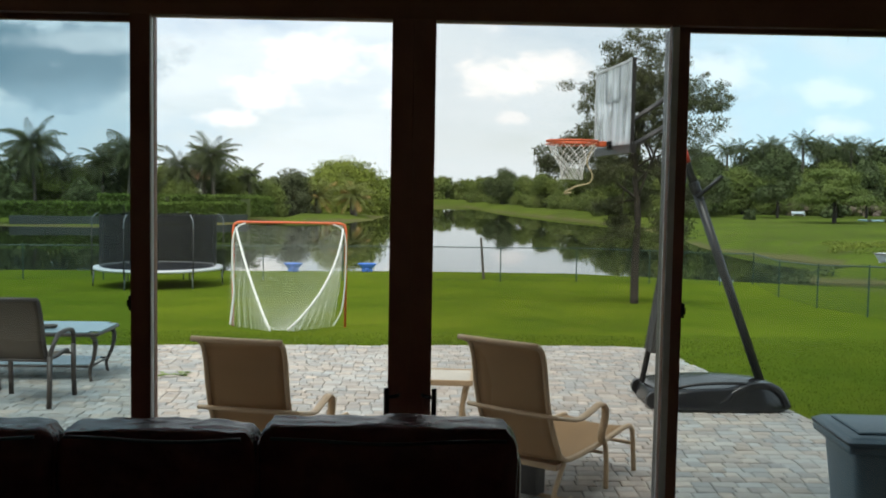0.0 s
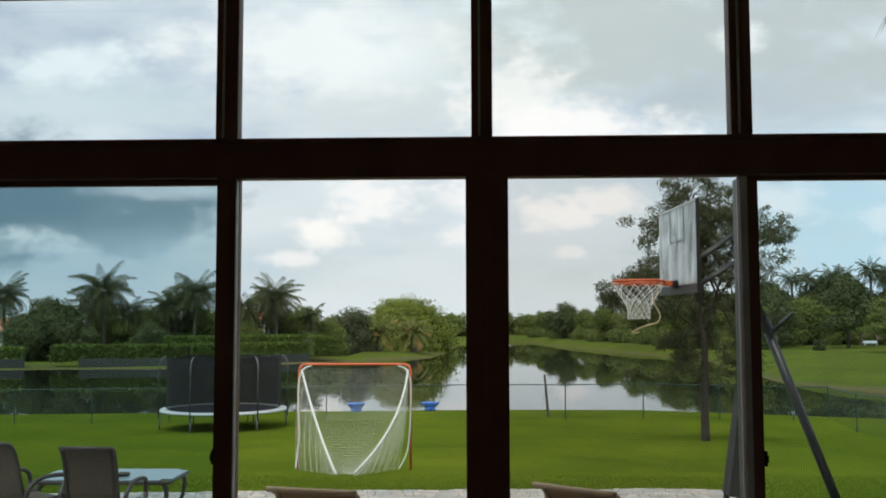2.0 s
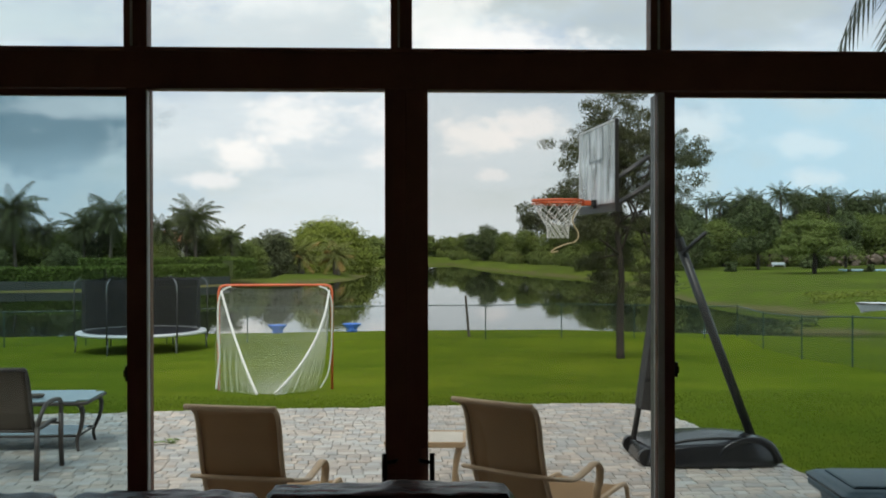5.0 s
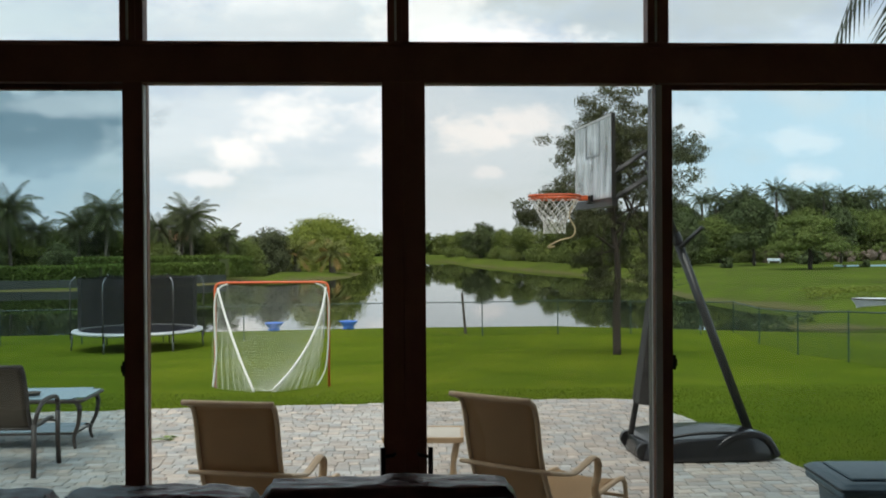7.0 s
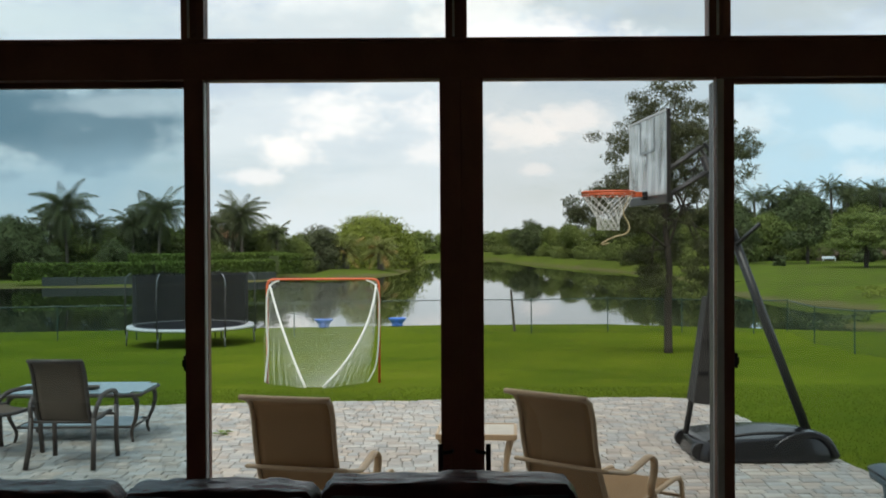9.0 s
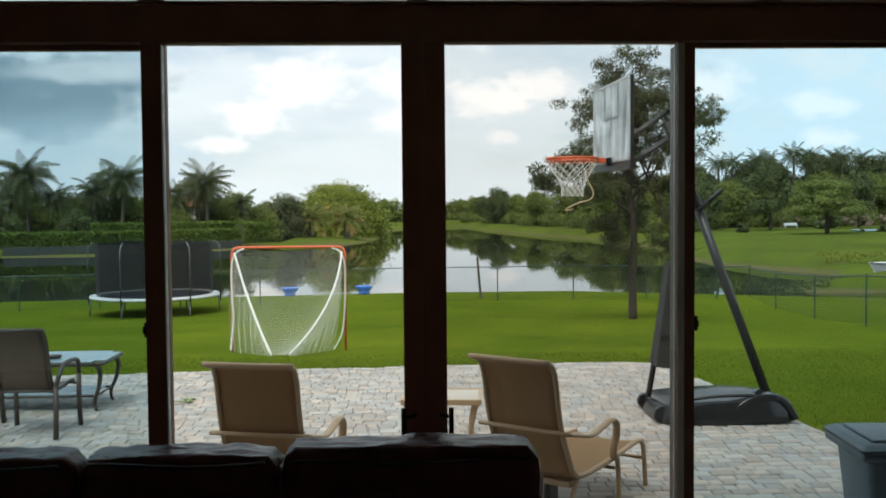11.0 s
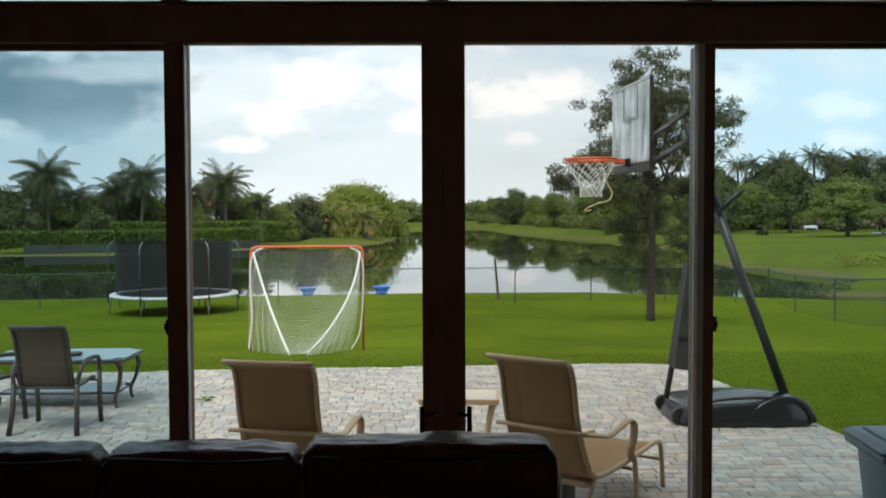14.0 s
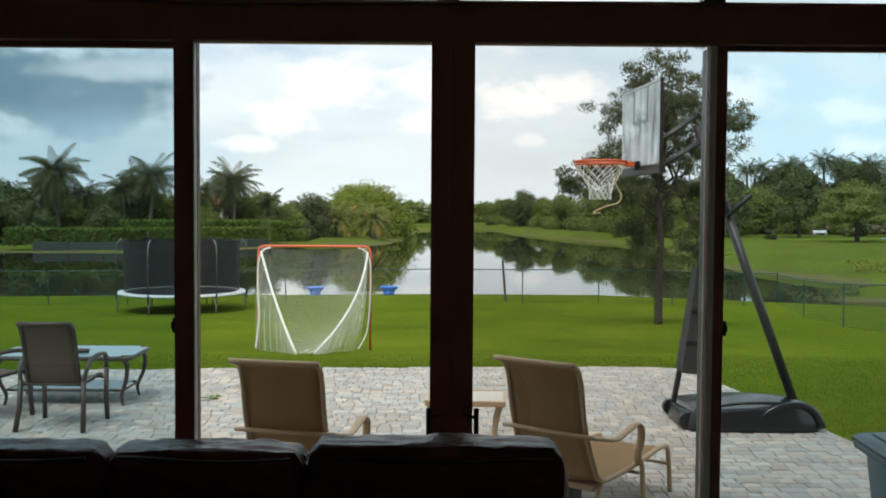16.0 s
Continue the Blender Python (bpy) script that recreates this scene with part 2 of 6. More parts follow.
def lawn_material():
    """Mown turf, yellower near the house; a duller grass tone on the far banks; patches at several sizes."""
    m = bpy.data.materials.new("lawn_turf")
    m.use_nodes = True
    tree = m.node_tree
    add = node_maker(tree)
    link = tree.links.new
    out, shade = add("ShaderNodeOutputMaterial"), add("ShaderNodeBsdfPrincipled")
    place = add("ShaderNodeTexCoord").outputs["Object"]

    def tone(a, b, scale, detail=5, lo=0.35, hi=0.68):
        n, r, c = add("ShaderNodeTexNoise"), add("ShaderNodeMapRange"), add("ShaderNodeMix")
        n.inputs["Scale"].default_value, n.inputs["Detail"].default_value, n.inputs["Roughness"].default_value = scale, detail, 0.65
        r.inputs[1].default_value, r.inputs[2].default_value = lo, hi
        c.data_type = "RGBA"
        link(place, n.inputs["Vector"])
        link(n.outputs["Fac"], r.inputs[0])
        link(r.outputs[0], c.inputs[0])
        for k, v in ((6, a), (7, b)):
            if isinstance(v, tuple):
                c.inputs[k].default_value = (*v, 1)
            else:
                link(v, c.inputs[k])
        return c.outputs[2], n.outputs["Fac"]
    fresh, _ = tone((0.136, 0.176, 0.015), (0.066, 0.108, 0.010), 0.30)
    fresh, _ = tone(fresh, (0.146, 0.166, 0.017), 0.85, 6, 0.50, 0.80)
    fresh, _ = tone(fresh, (0.072, 0.106, 0.009), 1.6, 5, 0.48, 0.80)
    fresh, grain = tone(fresh, (0.045, 0.078, 0.006), 9.0, 7, 0.42, 0.80)
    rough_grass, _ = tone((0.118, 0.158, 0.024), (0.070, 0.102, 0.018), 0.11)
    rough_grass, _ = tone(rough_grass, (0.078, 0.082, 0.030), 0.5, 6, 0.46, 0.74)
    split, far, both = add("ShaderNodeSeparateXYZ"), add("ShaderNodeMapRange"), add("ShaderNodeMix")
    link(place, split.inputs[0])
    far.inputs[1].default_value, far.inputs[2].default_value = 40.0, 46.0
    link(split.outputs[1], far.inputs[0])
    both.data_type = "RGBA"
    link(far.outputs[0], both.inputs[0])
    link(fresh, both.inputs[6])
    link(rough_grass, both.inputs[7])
    rim, bank, mud, edge = add("ShaderNodeMapRange"), add("ShaderNodeTexNoise"), add("ShaderNodeMix"), add("ShaderNodeMath")
    bank.inputs["Scale"].default_value, bank.inputs["Detail"].default_value = 0.22, 5
    link(place, bank.inputs["Vector"])
    edge.operation = "MULTIPLY_ADD"
    edge.inputs[1].default_value = -0.9
    link(bank.outputs["Fac"], edge.inputs[0])
    link(split.outputs[2], edge.inputs[2])
    rim.inputs[1].default_value, rim.inputs[2].default_value = WATER - 0.22, WATER - 0.38
    link(edge.outputs[0], rim.inputs[0])
    mud.data_type = "RGBA"
    mud.inputs[7].default_value = (0.118, 0.112, 0.048, 1)
    link(rim.outputs[0], mud.inputs[0])
    link(both.outputs[2], mud.inputs[6])
    link(mud.outputs[2], shade.inputs["Base Color"])
    shade.inputs["Roughness"].default_value, shade.inputs["Specular IOR Level"].default_value = 1.0, 0.0
    relief = add("ShaderNodeBump")
    relief.inputs["Strength"].default_value, relief.inputs["Distance"].default_value = 0.5, 0.04
    link(grain, relief.inputs["Height"])
    link(relief.outputs[0], shade.inputs["Normal"])
    link(shade.outputs[0], out.inputs[0])
    return m


M = {
    "bronze": surface("dark_bronze_aluminium", (0.27, 0.125, 0.084), (0.205, 0.095, 0.064), 0.5, 0.0, 6, 0.0004),
    "interlock": surface("grey_aluminium", (0.70, 0.71, 0.70), (0.58, 0.59, 0.58), 0.4, 0.0, 10),
    "interlock_dull": surface("dull_grey_aluminium", (0.13, 0.13, 0.125), (0.09, 0.09, 0.086), 0.4, 0.0, 10),
    "black": surface("black_plastic", (0.012, 0.012, 0.013), None, 0.4, 0, 20),
    "plaster": surface("beige_plaster", (0.62, 0.55, 0.44), (0.54, 0.48, 0.38), 0.9, 0, 3, 0.001),
    "room_wall": surface("brown_wall_paint", (0.80, 0.70, 0.58), (0.75, 0.65, 0.54), 0.9, 0, 2, 0.0005),
    # dark version of the room wall, its shade put into the colour
    "shaded_wall": surface("dark_brown_wall_shade", (0.09, 0.07, 0.06), (0.07, 0.055, 0.047), 0.8, 0, 3, 0.0005),
    "room_floor": surface("beige_floor_tile", (0.62, 0.55, 0.46), (0.52, 0.46, 0.38), 0.5, 0, 3, 0.0005),
    "leather": surface("dark_brown_leather", (0.085, 0.022, 0.019), (0.040, 0.012, 0.011), 0.27, 0, 9, 0.011, 26, spec=0.30),
    "seam": surface("black_piping", (0.006, 0.005, 0.005), None, 0.5, 0, 10),
    "glass": glass("window_glass", veil=0.001),
    "tinted_glass": glass("tinted_window_glass", (0.63, 0.755, 0.795), veil=0.0015),
    "pale_tint_glass": glass("pale_tinted_window_glass", (0.825, 0.90, 0.92), veil=0.002),
    "grey_glass": glass("grey_window_glass", (0.865, 0.855, 0.845), veil=0.002),
    "table_glass": surface("frosted_table_glass", (0.27, 0.36, 0.39), (0.21, 0.29, 0.32), 0.22, 0, 4, 0.0004, spec=0.7),
    "paver": surface("tumbled_concrete_paver", (0.53, 0.455, 0.38), (0.33, 0.285, 0.24), 0.9, 0, 11, 0.004, 60, each=0.2, other=(0.36, 0.365, 0.35)),
    "paver_field": surface("tumbled_concrete_paver_field", (0.53, 0.455, 0.38), (0.33, 0.285, 0.24), 0.9, 0, 11, 0.004, 60, island=0.2, other=(0.36, 0.365, 0.35)),
    "sand": surface("joint_sand", (0.32, 0.30, 0.265), (0.19, 0.18, 0.155), 1.0, 0, 12, 0.004),
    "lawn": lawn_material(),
    "blade": surface("grass_blades", (0.175, 0.230, 0.020), (0.120, 0.175, 0.014), 0.8, 0, 0.4, 0, 5, island=0.2, through_light=0.45, spec=0.15),
    "water": water_material(),
    "tan_metal": surface("tan_painted_aluminium", (0.52, 0.37, 0.22), (0.43, 0.30, 0.175), 0.45, 0, 8, 0.0004),
    "tan_sling": surface("brown_sling_fabric", (0.44, 0.285, 0.145), (0.36, 0.23, 0.115), 0.85, 0, 5, 0.001, 300, through_light=0.32),
    "brown_metal": surface("brown_painted_aluminium", (0.075, 0.055, 0.045), (0.05, 0.038, 0.03), 0.45, 0, 8),
    "brown_sling": surface("dark_taupe_sling_fabric", (0.155, 0.112, 0.08), (0.115, 0.085, 0.06), 0.85, 0, 5, 0.001, 300, through_light=0.2),
    "stone_top": surface("cream_table_top", (0.62, 0.57, 0.48), (0.52, 0.47, 0.39), 0.5, 0, 9),
    "charcoal": surface("charcoal_plastic", (0.011, 0.011, 0.013), (0.008, 0.008, 0.010), 0.22, 0, 6, 0.001),
    "hoop_metal": surface("dark_grey_steel", (0.058, 0.057, 0.056), (0.037, 0.036, 0.036), 0.4, 0.3, 6, 0.0004),
    "hoop_panel": surface("grey_pole_pad", (0.034, 0.033, 0.031), (0.024, 0.023, 0.022), 0.7, 0, 5, 0.001),
    "orange": surface("orange_paint", (0.74, 0.15, 0.05), (0.60, 0.11, 0.038), 0.45, 0, 14),
    "red": surface("red_decal", (0.6, 0.06, 0.03), None, 0.5, 0, 14),
    "cord": surface("white_nylon_cord", (0.80, 0.80, 0.76), (0.66, 0.66, 0.62), 0.8, 0, 20),
    "rope": surface("yellowed_rope", (0.62, 0.52, 0.30), (0.48, 0.38, 0.2), 0.85, 0, 20),
    # weathered streaks; the whitish tone also puts glare and reflections into the colour
    "acrylic": see_through("glare_streaked_acrylic", (0.88, 0.93, 0.97), 0.46, 0.15, 0.28),
    "board_line": surface("grey_board_lines", (0.30, 0.34, 0.37), None, 0.5, 0, 9),
    "bin": surface("blue_grey_bin_plastic", (0.075, 0.125, 0.155), (0.055, 0.095, 0.12), 0.45, 0, 5, 0.0008),
    "net_black": see_through("black_safety_net", (0.006, 0.006, 0.007), 0.82),
    "mat": surface("dark_blue_jump_mat", (0.018, 0.022, 0.05), (0.012, 0.015, 0.035), 0.7, 0, 3),
    "pad": surface("white_edge_padding", (0.62, 0.65, 0.66), (0.5, 0.52, 0.53), 0.5, 0, 4),
    "galvanised": surface("galvanised_steel", (0.24, 0.255, 0.27), (0.17, 0.18, 0.19), 0.4, 0.5, 9),
    "fence_green": surface("green_coated_steel", (0.024, 0.068, 0.060), (0.016, 0.048, 0.042), 0.5, 0, 9),
    "old_wood": surface("weathered_wood", (0.12, 0.10, 0.08), (0.07, 0.06, 0.05), 0.9, 0, 7, 0.004),
    "blue_plastic": surface("blue_plastic", (0.09, 0.25, 0.78), (0.06, 0.18, 0.62), 0.4, 0, 7),
    "bark": surface("grey_brown_bark", (0.060, 0.047, 0.036), (0.032, 0.026, 0.020), 0.95, 0, 5, 0.02, 30),
    "palm_bark": surface("palm_trunk_bark", (0.14, 0.12, 0.095), (0.085, 0.072, 0.056), 0.95, 0, 4, 0.02, 20),
    "leaf_near": surface("olive_tree_leaves", (0.118, 0.126, 0.058), (0.076, 0.084, 0.038), 0.7, 0, 0.8, island=0.3, through_light=0.3, spec=0.2),
    "leaf_dark": surface("dark_green_leaves", (0.120, 0.150, 0.056), (0.064, 0.086, 0.034), 0.75, 0, 0.35, island=0.10, through_light=0.25, spec=0.2),
    "leaf_mid": surface("mid_green_leaves", (0.200, 0.240, 0.060), (0.110, 0.148, 0.038), 0.75, 0, 0.35, island=0.10, through_light=0.3, spec=0.2),
    "leaf_bright": surface("yellow_green_leaves", (0.265, 0.300, 0.048), (0.145, 0.185, 0.032), 0.75, 0, 0.45, island=0.10, through_light=0.3, spec=0.2),
    "leaf_grey": surface("grey_green_leaves", (0.115, 0.130, 0.062), (0.075, 0.088, 0.042), 0.8, 0, 0.4, island=0.14, through_light=0.2, spec=0.2),
    "frond": surface("palm_fronds", (0.104, 0.128, 0.044), (0.052, 0.066, 0.024), 0.6, 0, 0.6, island=0.35, through_light=0.3, spec=0.3),
    "frond_date": surface("date_palm_fronds", (0.270, 0.290, 0.075), (0.130, 0.150, 0.040), 0.6, 0, 0.6, island=0.35, through_light=0.3, spec=0.3),
    "frond_dry": surface("dry_palm_fronds", (0.42, 0.27, 0.09), (0.28, 0.18, 0.065), 0.8, 0, 0.6, island=0.3, through_light=0.2, spec=0.2),
    "frond_near": surface("near_palm_fronds", (0.054, 0.072, 0.034), (0.034, 0.048, 0.022), 0.6, 0, 1, island=0.3, through_light=0.2, spec=0.3),
    "hedge": surface("clipped_hedge_leaves", (0.150, 0.215, 0.040), (0.090, 0.138, 0.028), 0.8, 0, 0.4, island=0.2, through_light=0.25, spec=0.2),
    "concrete": surface("stained_concrete", (0.060, 0.074, 0.066), (0.026, 0.034, 0.028), 0.9, 0, 0.7, 0.01, 4),
    "stucco": surface("white_stucco", (0.62, 0.60, 0.56), (0.52, 0.50, 0.46), 0.9, 0, 0.6, 0.004),
    "clay": surface("orange_clay_tiles", (0.46, 0.21, 0.11), (0.34, 0.15, 0.08), 0.85, 0, 1.2, 0.01),
    "window_dark": surface("dark_window", (0.02, 0.025, 0.03), None, 0.1, 0, 3),
    "white_paint": surface("white_gelcoat", (0.80, 0.81, 0.82), (0.68, 0.70, 0.71), 0.35, 0, 3),
    "pale_blue": surface("pale_blue_surface", (0.36, 0.52, 0.60), (0.30, 0.44, 0.52), 0.4, 0, 2),
    "rubble": surface("tan_rocks", (0.20, 0.145, 0.11), (0.12, 0.09, 0.07), 0.95, 0, 1.2, 0.05, 5, island=0.3),
    "leaf_litter": surface("fresh_green_leaf", (0.19, 0.27, 0.05), (0.12, 0.19, 0.03), 0.7, 0, 20, island=0.3),
}


# ---- building helpers ----
def mesh_from(name, bm, material, smooth=False):
    me = bpy.data.meshes.new(name)
    bm.to_mesh(me)
    bm.free()
    me.materials.append(material)
    if smooth:
        me.shade_smooth()
    return me


def part(name, bm, material, parent, label="", smooth=False):
    ob = new(name, mesh_from(name, bm, material, smooth))
    ob.parent = parent
    return tagged(ob, label)


def structure(name, bm, material, label="", smooth=False, category=""):
    return tagged(new(name, mesh_from(name, bm, material, smooth)), label, category, kind="structure")


def thing(name, x, y, z, turn, label, category, group=""):
    ob = new(name)
    ob.matrix_basis = pose(x, y, z, 0, 0, turn)
    ob.empty_display_size = 0.1
    return tagged(ob, label, category, group)


def box(bm, x0, x1, y0, y1, z0, z1, bevel=0.0):
    made = bmesh.ops.create_cube(bm, size=1, matrix=Matrix.LocRotScale(((x0 + x1) / 2, (y0 + y1) / 2, (z0 + z1) / 2), None, (x1 - x0, y1 - y0, z1 - z0)))
    if bevel:
        edges = list({e for v in made["verts"] for e in v.link_edges})
        bmesh.ops.bevel(bm, geom=edges, offset=bevel, segments=2, profile=0.6, affect="EDGES")
    return bm


def boxed(*numbers):
    return box(bmesh.new(), *numbers)


def tube(bm, points, radius, sides=8, flat=1.0):
    """A round bar along points; radius may be one number or one a point."""
    points = [Vector(p) for p in points]
    radii = radius if isinstance(radius, (list, tuple)) else [radius] * len(points)
    rings = []
    side = None
    for n, p in enumerate(points):
        way = (points[min(n + 1, len(points) - 1)] - points[max(n - 1, 0)]).normalized()
        if side is None:
            side = way.cross(Vector((0, 0, 1)) if abs(way.z) < 0.9 else Vector((0, 1, 0))).normalized()
        side = (side - way * side.dot(way)).normalized()
        other = way.cross(side)
        rings.append([bm.verts.new(p + radii[n] * (math.cos(a) * side + flat * math.sin(a) * other))
                      for a in (2 * math.pi * k / sides for k in range(sides))])
    for a, b in zip(rings, rings[1:]):
        for k in range(sides):
            bm.faces.new((a[k], a[(k + 1) % sides], b[(k + 1) % sides], b[k]))
    bm.faces.new(rings[0][::-1])
    bm.faces.new(rings[-1])
    return bm


def tubed(points, radius, sides=8, flat=1.0):
    return tube(bmesh.new(), points, radius, sides, flat)


def curve_points(points, steps=6):
    """A smooth line through points."""
    pts = [Vector(p) for p in points]
    out = []
    for n in range(len(pts) - 1):
        a, b, c, d = pts[max(n - 1, 0)], pts[n], pts[n + 1], pts[min(n + 2, len(pts) - 1)]
        for k in range(steps):
            t = k / steps
            out.append(0.5 * ((2 * b) + (c - a) * t + (2 * a - 5 * b + 4 * c - d) * t * t + (3 * b - a - 3 * c + d) * t ** 3))
    return out + [pts[-1]]


def sheet(profile, half, thick, sag=0.0):
    """A cloth held between two side bars: the profile of (y, z) swept across, with thickness and a slight sag."""
    bm = bmesh.new()
    cols = 9
    layers = []
    for off in (0.0, -thick):
        rows = []
        for p in profile:
            row = []
            for k in range(cols):
                s = 2 * k / (cols - 1) - 1
                dip = sag * (1 - s * s)
                row.append(bm.verts.new((s * half, p[1] - 0.4 * dip, p[2] + off - dip)))
            rows.append(row)
        layers.append(rows)
    top, low = layers
    for r in range(len(profile) - 1):
        for k in range(cols - 1):
            bm.faces.new((top[r][k], top[r][k + 1], top[r + 1][k + 1], top[r + 1][k]))
            bm.faces.new((low[r][k], low[r + 1][k], low[r + 1][k + 1], low[r][k + 1]))
        for k in (0, cols - 1):
            bm.faces.new((top[r][k], top[r + 1][k], low[r + 1][k], low[r][k]))
    for r in (0, len(profile) - 1):
        for k in range(cols - 1):
            bm.faces.new((top[r][k], low[r][k], low[r][k + 1], top[r][k + 1]))
    bmesh.ops.recalc_face_normals(bm, faces=bm.faces)
    return bm


def raw_mesh(name, verts, faces, material):
    me = bpy.data.meshes.new(name)
    me.from_pydata(np.asarray(verts, float).tolist(), [], np.asarray(faces, int).tolist())
    me.materials.append(material)
    return me


def leaves(name, blobs, count, size, material, seed, shape=1.8, hang=0.0, wild=0.7):
    """A crown: many small leaf sprays round the outsides of clumps (x, y, z, rx, ry, rz)."""
    rng = np.random.default_rng(seed)
    blobs = np.array(blobs, float)
    weight = (blobs[:, 3] * blobs[:, 4] * blobs[:, 5]) ** 0.67
    pick = rng.choice(len(blobs), count, p=weight / weight.sum())
    way = rng.normal(size=(count, 3))
    way /= np.linalg.norm(way, axis=1)[:, None]
    depth = 1.08 - 0.62 * rng.random(count) ** 1.8
    lump = 1 + 0.22 * np.sin(way @ rng.normal(size=(3, 1)) * 5 + pick[:, None])[:, 0]
    at = blobs[pick, :3] + way * blobs[pick, 3:] * (depth * lump)[:, None]
    normal = way + rng.normal(scale=wild, size=(count, 3)) + (0, 0, 0.3)
    normal /= np.linalg.norm(normal, axis=1)[:, None]
    along = np.cross(normal, rng.normal(size=(count, 3))) + (0, 0, -hang)
    along /= np.linalg.norm(along, axis=1)[:, None]
    across = np.cross(normal, along)
    s = size * (0.6 + 0.8 * rng.random(count))[:, None]
    a, b = along * s * shape / 2, across * s / 2
    verts = np.stack([at - a, at + b - 0.15 * a, at + a, at - b + 0.15 * a], 1).reshape(-1, 3)
    return raw_mesh(name, verts, np.arange(4 * count).reshape(-1, 4), material)


def frond_points(way, length, rise, droop, steps=10):
    """The rib of a palm leaf: out and up, then down under its weight."""
    out = []
    for k in range(steps + 1):
        t = k / steps
        flat = length * (t - 0.18 * droop * t * t)
        out.append(Vector((way[0] * flat, way[1] * flat, length * (rise * t - droop * t * t))))
    return out


def arched_rib(way, length, start, bend, steps=10):
    """The rib of a limp leaf: leaves the trunk at the angle start and bends over by the angle bend."""
    p, out = Vector((0, 0, 0)), []
    for k in range(steps + 1):
        out.append(p.copy())
        a = max(start - bend * ((k + 0.5) / steps) ** 1.25, radians(-84))
        p = p + Vector((way[0] * math.cos(a), way[1] * math.cos(a), math.sin(a))) * (length / steps)
    return out


def palm_crown(name, count, length, material, seed, leaflets=22, leaf=0.34, width=0.035, low=0.35, droop=(0.5, 1.0), hang=0.22, arch=None):
    """Feathered leaves round a centre."""
    rng = random.Random(seed)
    verts, faces = [], []
    for n in range(count):
        a = 2.39996 * n + rng.uniform(-0.2, 0.2)
        way = (math.cos(a), math.sin(a))
        level = (n + 0.5) / count
        if arch:
            rib = arched_rib(way, length * rng.uniform(0.70, 1.05), radians(80 - (80 + arch) * level ** 0.9 + rng.uniform(-9, 9)), radians(rng.uniform(*droop)))
        else:
            rib = frond_points(way, length * rng.uniform(0.8, 1.05), 1.15 - (1.15 + low) * level, rng.uniform(*droop) * (0.55 + 0.6 * level))
        side0 = Vector((-way[1], way[0], 0))
        for k in range(leaflets):
            t = 0.12 + 0.88 * k / leaflets
            f = t * (len(rib) - 1)
            i = min(int(f), len(rib) - 2)
            p = rib[i].lerp(rib[i + 1], f - i)
            along = (rib[i + 1] - rib[i]).normalized()
            reach = leaf * length * (0.35 + 0.65 * math.sin(math.pi * min(t * 0.85 + 0.12, 1)))
            for s in (1, -1):
                sway = Vector((rng.uniform(-0.12, 0.12), rng.uniform(-0.12, 0.12), 0)) if arch else Vector((0, 0, 0))
                out = (side0 * s * 0.8 + along * 0.55 + sway + Vector((0, 0, -hang - rng.uniform(0, 0.38)))).normalized()
                tip = p + out * reach + Vector((0, 0, -0.15 * reach))
                mid = p + out * reach * 0.5
                w = along * width * length * 0.5
                base = len(verts)
                verts += [p - w * 0.6, p + w * 0.6, mid + w, tip, mid - w]
                faces += [(base, base + 1, base + 2, base + 4), (base + 4, base + 2, base + 3)]
        for i in range(len(rib) - 1):
            w = side0 * (0.004 if arch else 0.012) * length * (1.2 - i / len(rib))
            base = len(verts)
            verts += [rib[i] - w, rib[i] + w, rib[i + 1] + w * 0.9, rib[i + 1] - w * 0.9]
            faces.append((base, base + 1, base + 2, base + 3))
    me = bpy.data.meshes.new(name)
    me.from_pydata([tuple(v) for v in verts], [], faces)
    me.materials.append(material)
    return me


def mesh_part(name, me, parent, label=""):
    ob = new(name, me)
    ob.parent = parent
    return tagged(ob, label)


# ---- the ground, the lake ----
LAKE = ((-180, 63), (-66, 74.5), (-38, 80.8), (-27, 83), (-20.5, 89.5), (-16.5, 95), (-11, 103), (-5.6, 110), (-4.6, 122), (-4, 150), (-3, 178), (3, 188), (9.7, 192), (12.0, 163), (16.8, 135.5),
        (22.8, 104), (22.2, 84), (20, 68), (20.6, 62), (22.2, 55.9), (24, 51.8), (28.5, 50.8), (28.5, 49.0), (22, 48.0), (18, 45.2), (14, 41.5), (-20, 41), (-180, 41))


def shore_distance(x, y):
    """How far inside the lake (positive) or outside it (negative)."""
    best = np.full(x.shape, 1e9)
    inside = np.zeros(x.shape, bool)
    for (ax, ay), (bx, by) in zip(LAKE, LAKE[1:] + LAKE[:1]):
        dx, dy = bx - ax, by - ay
        t = np.clip(((x - ax) * dx + (y - ay) * dy) / (dx * dx + dy * dy), 0, 1)
        best = np.minimum(best, np.hypot(x - ax - t * dx, y - ay - t * dy))
        crosses = (ay > y) != (by > y)
        inside ^= crosses & (x < ax + (y - ay) / (dy if dy else 1e-9) * dx)
    return np.where(inside, best, -best)


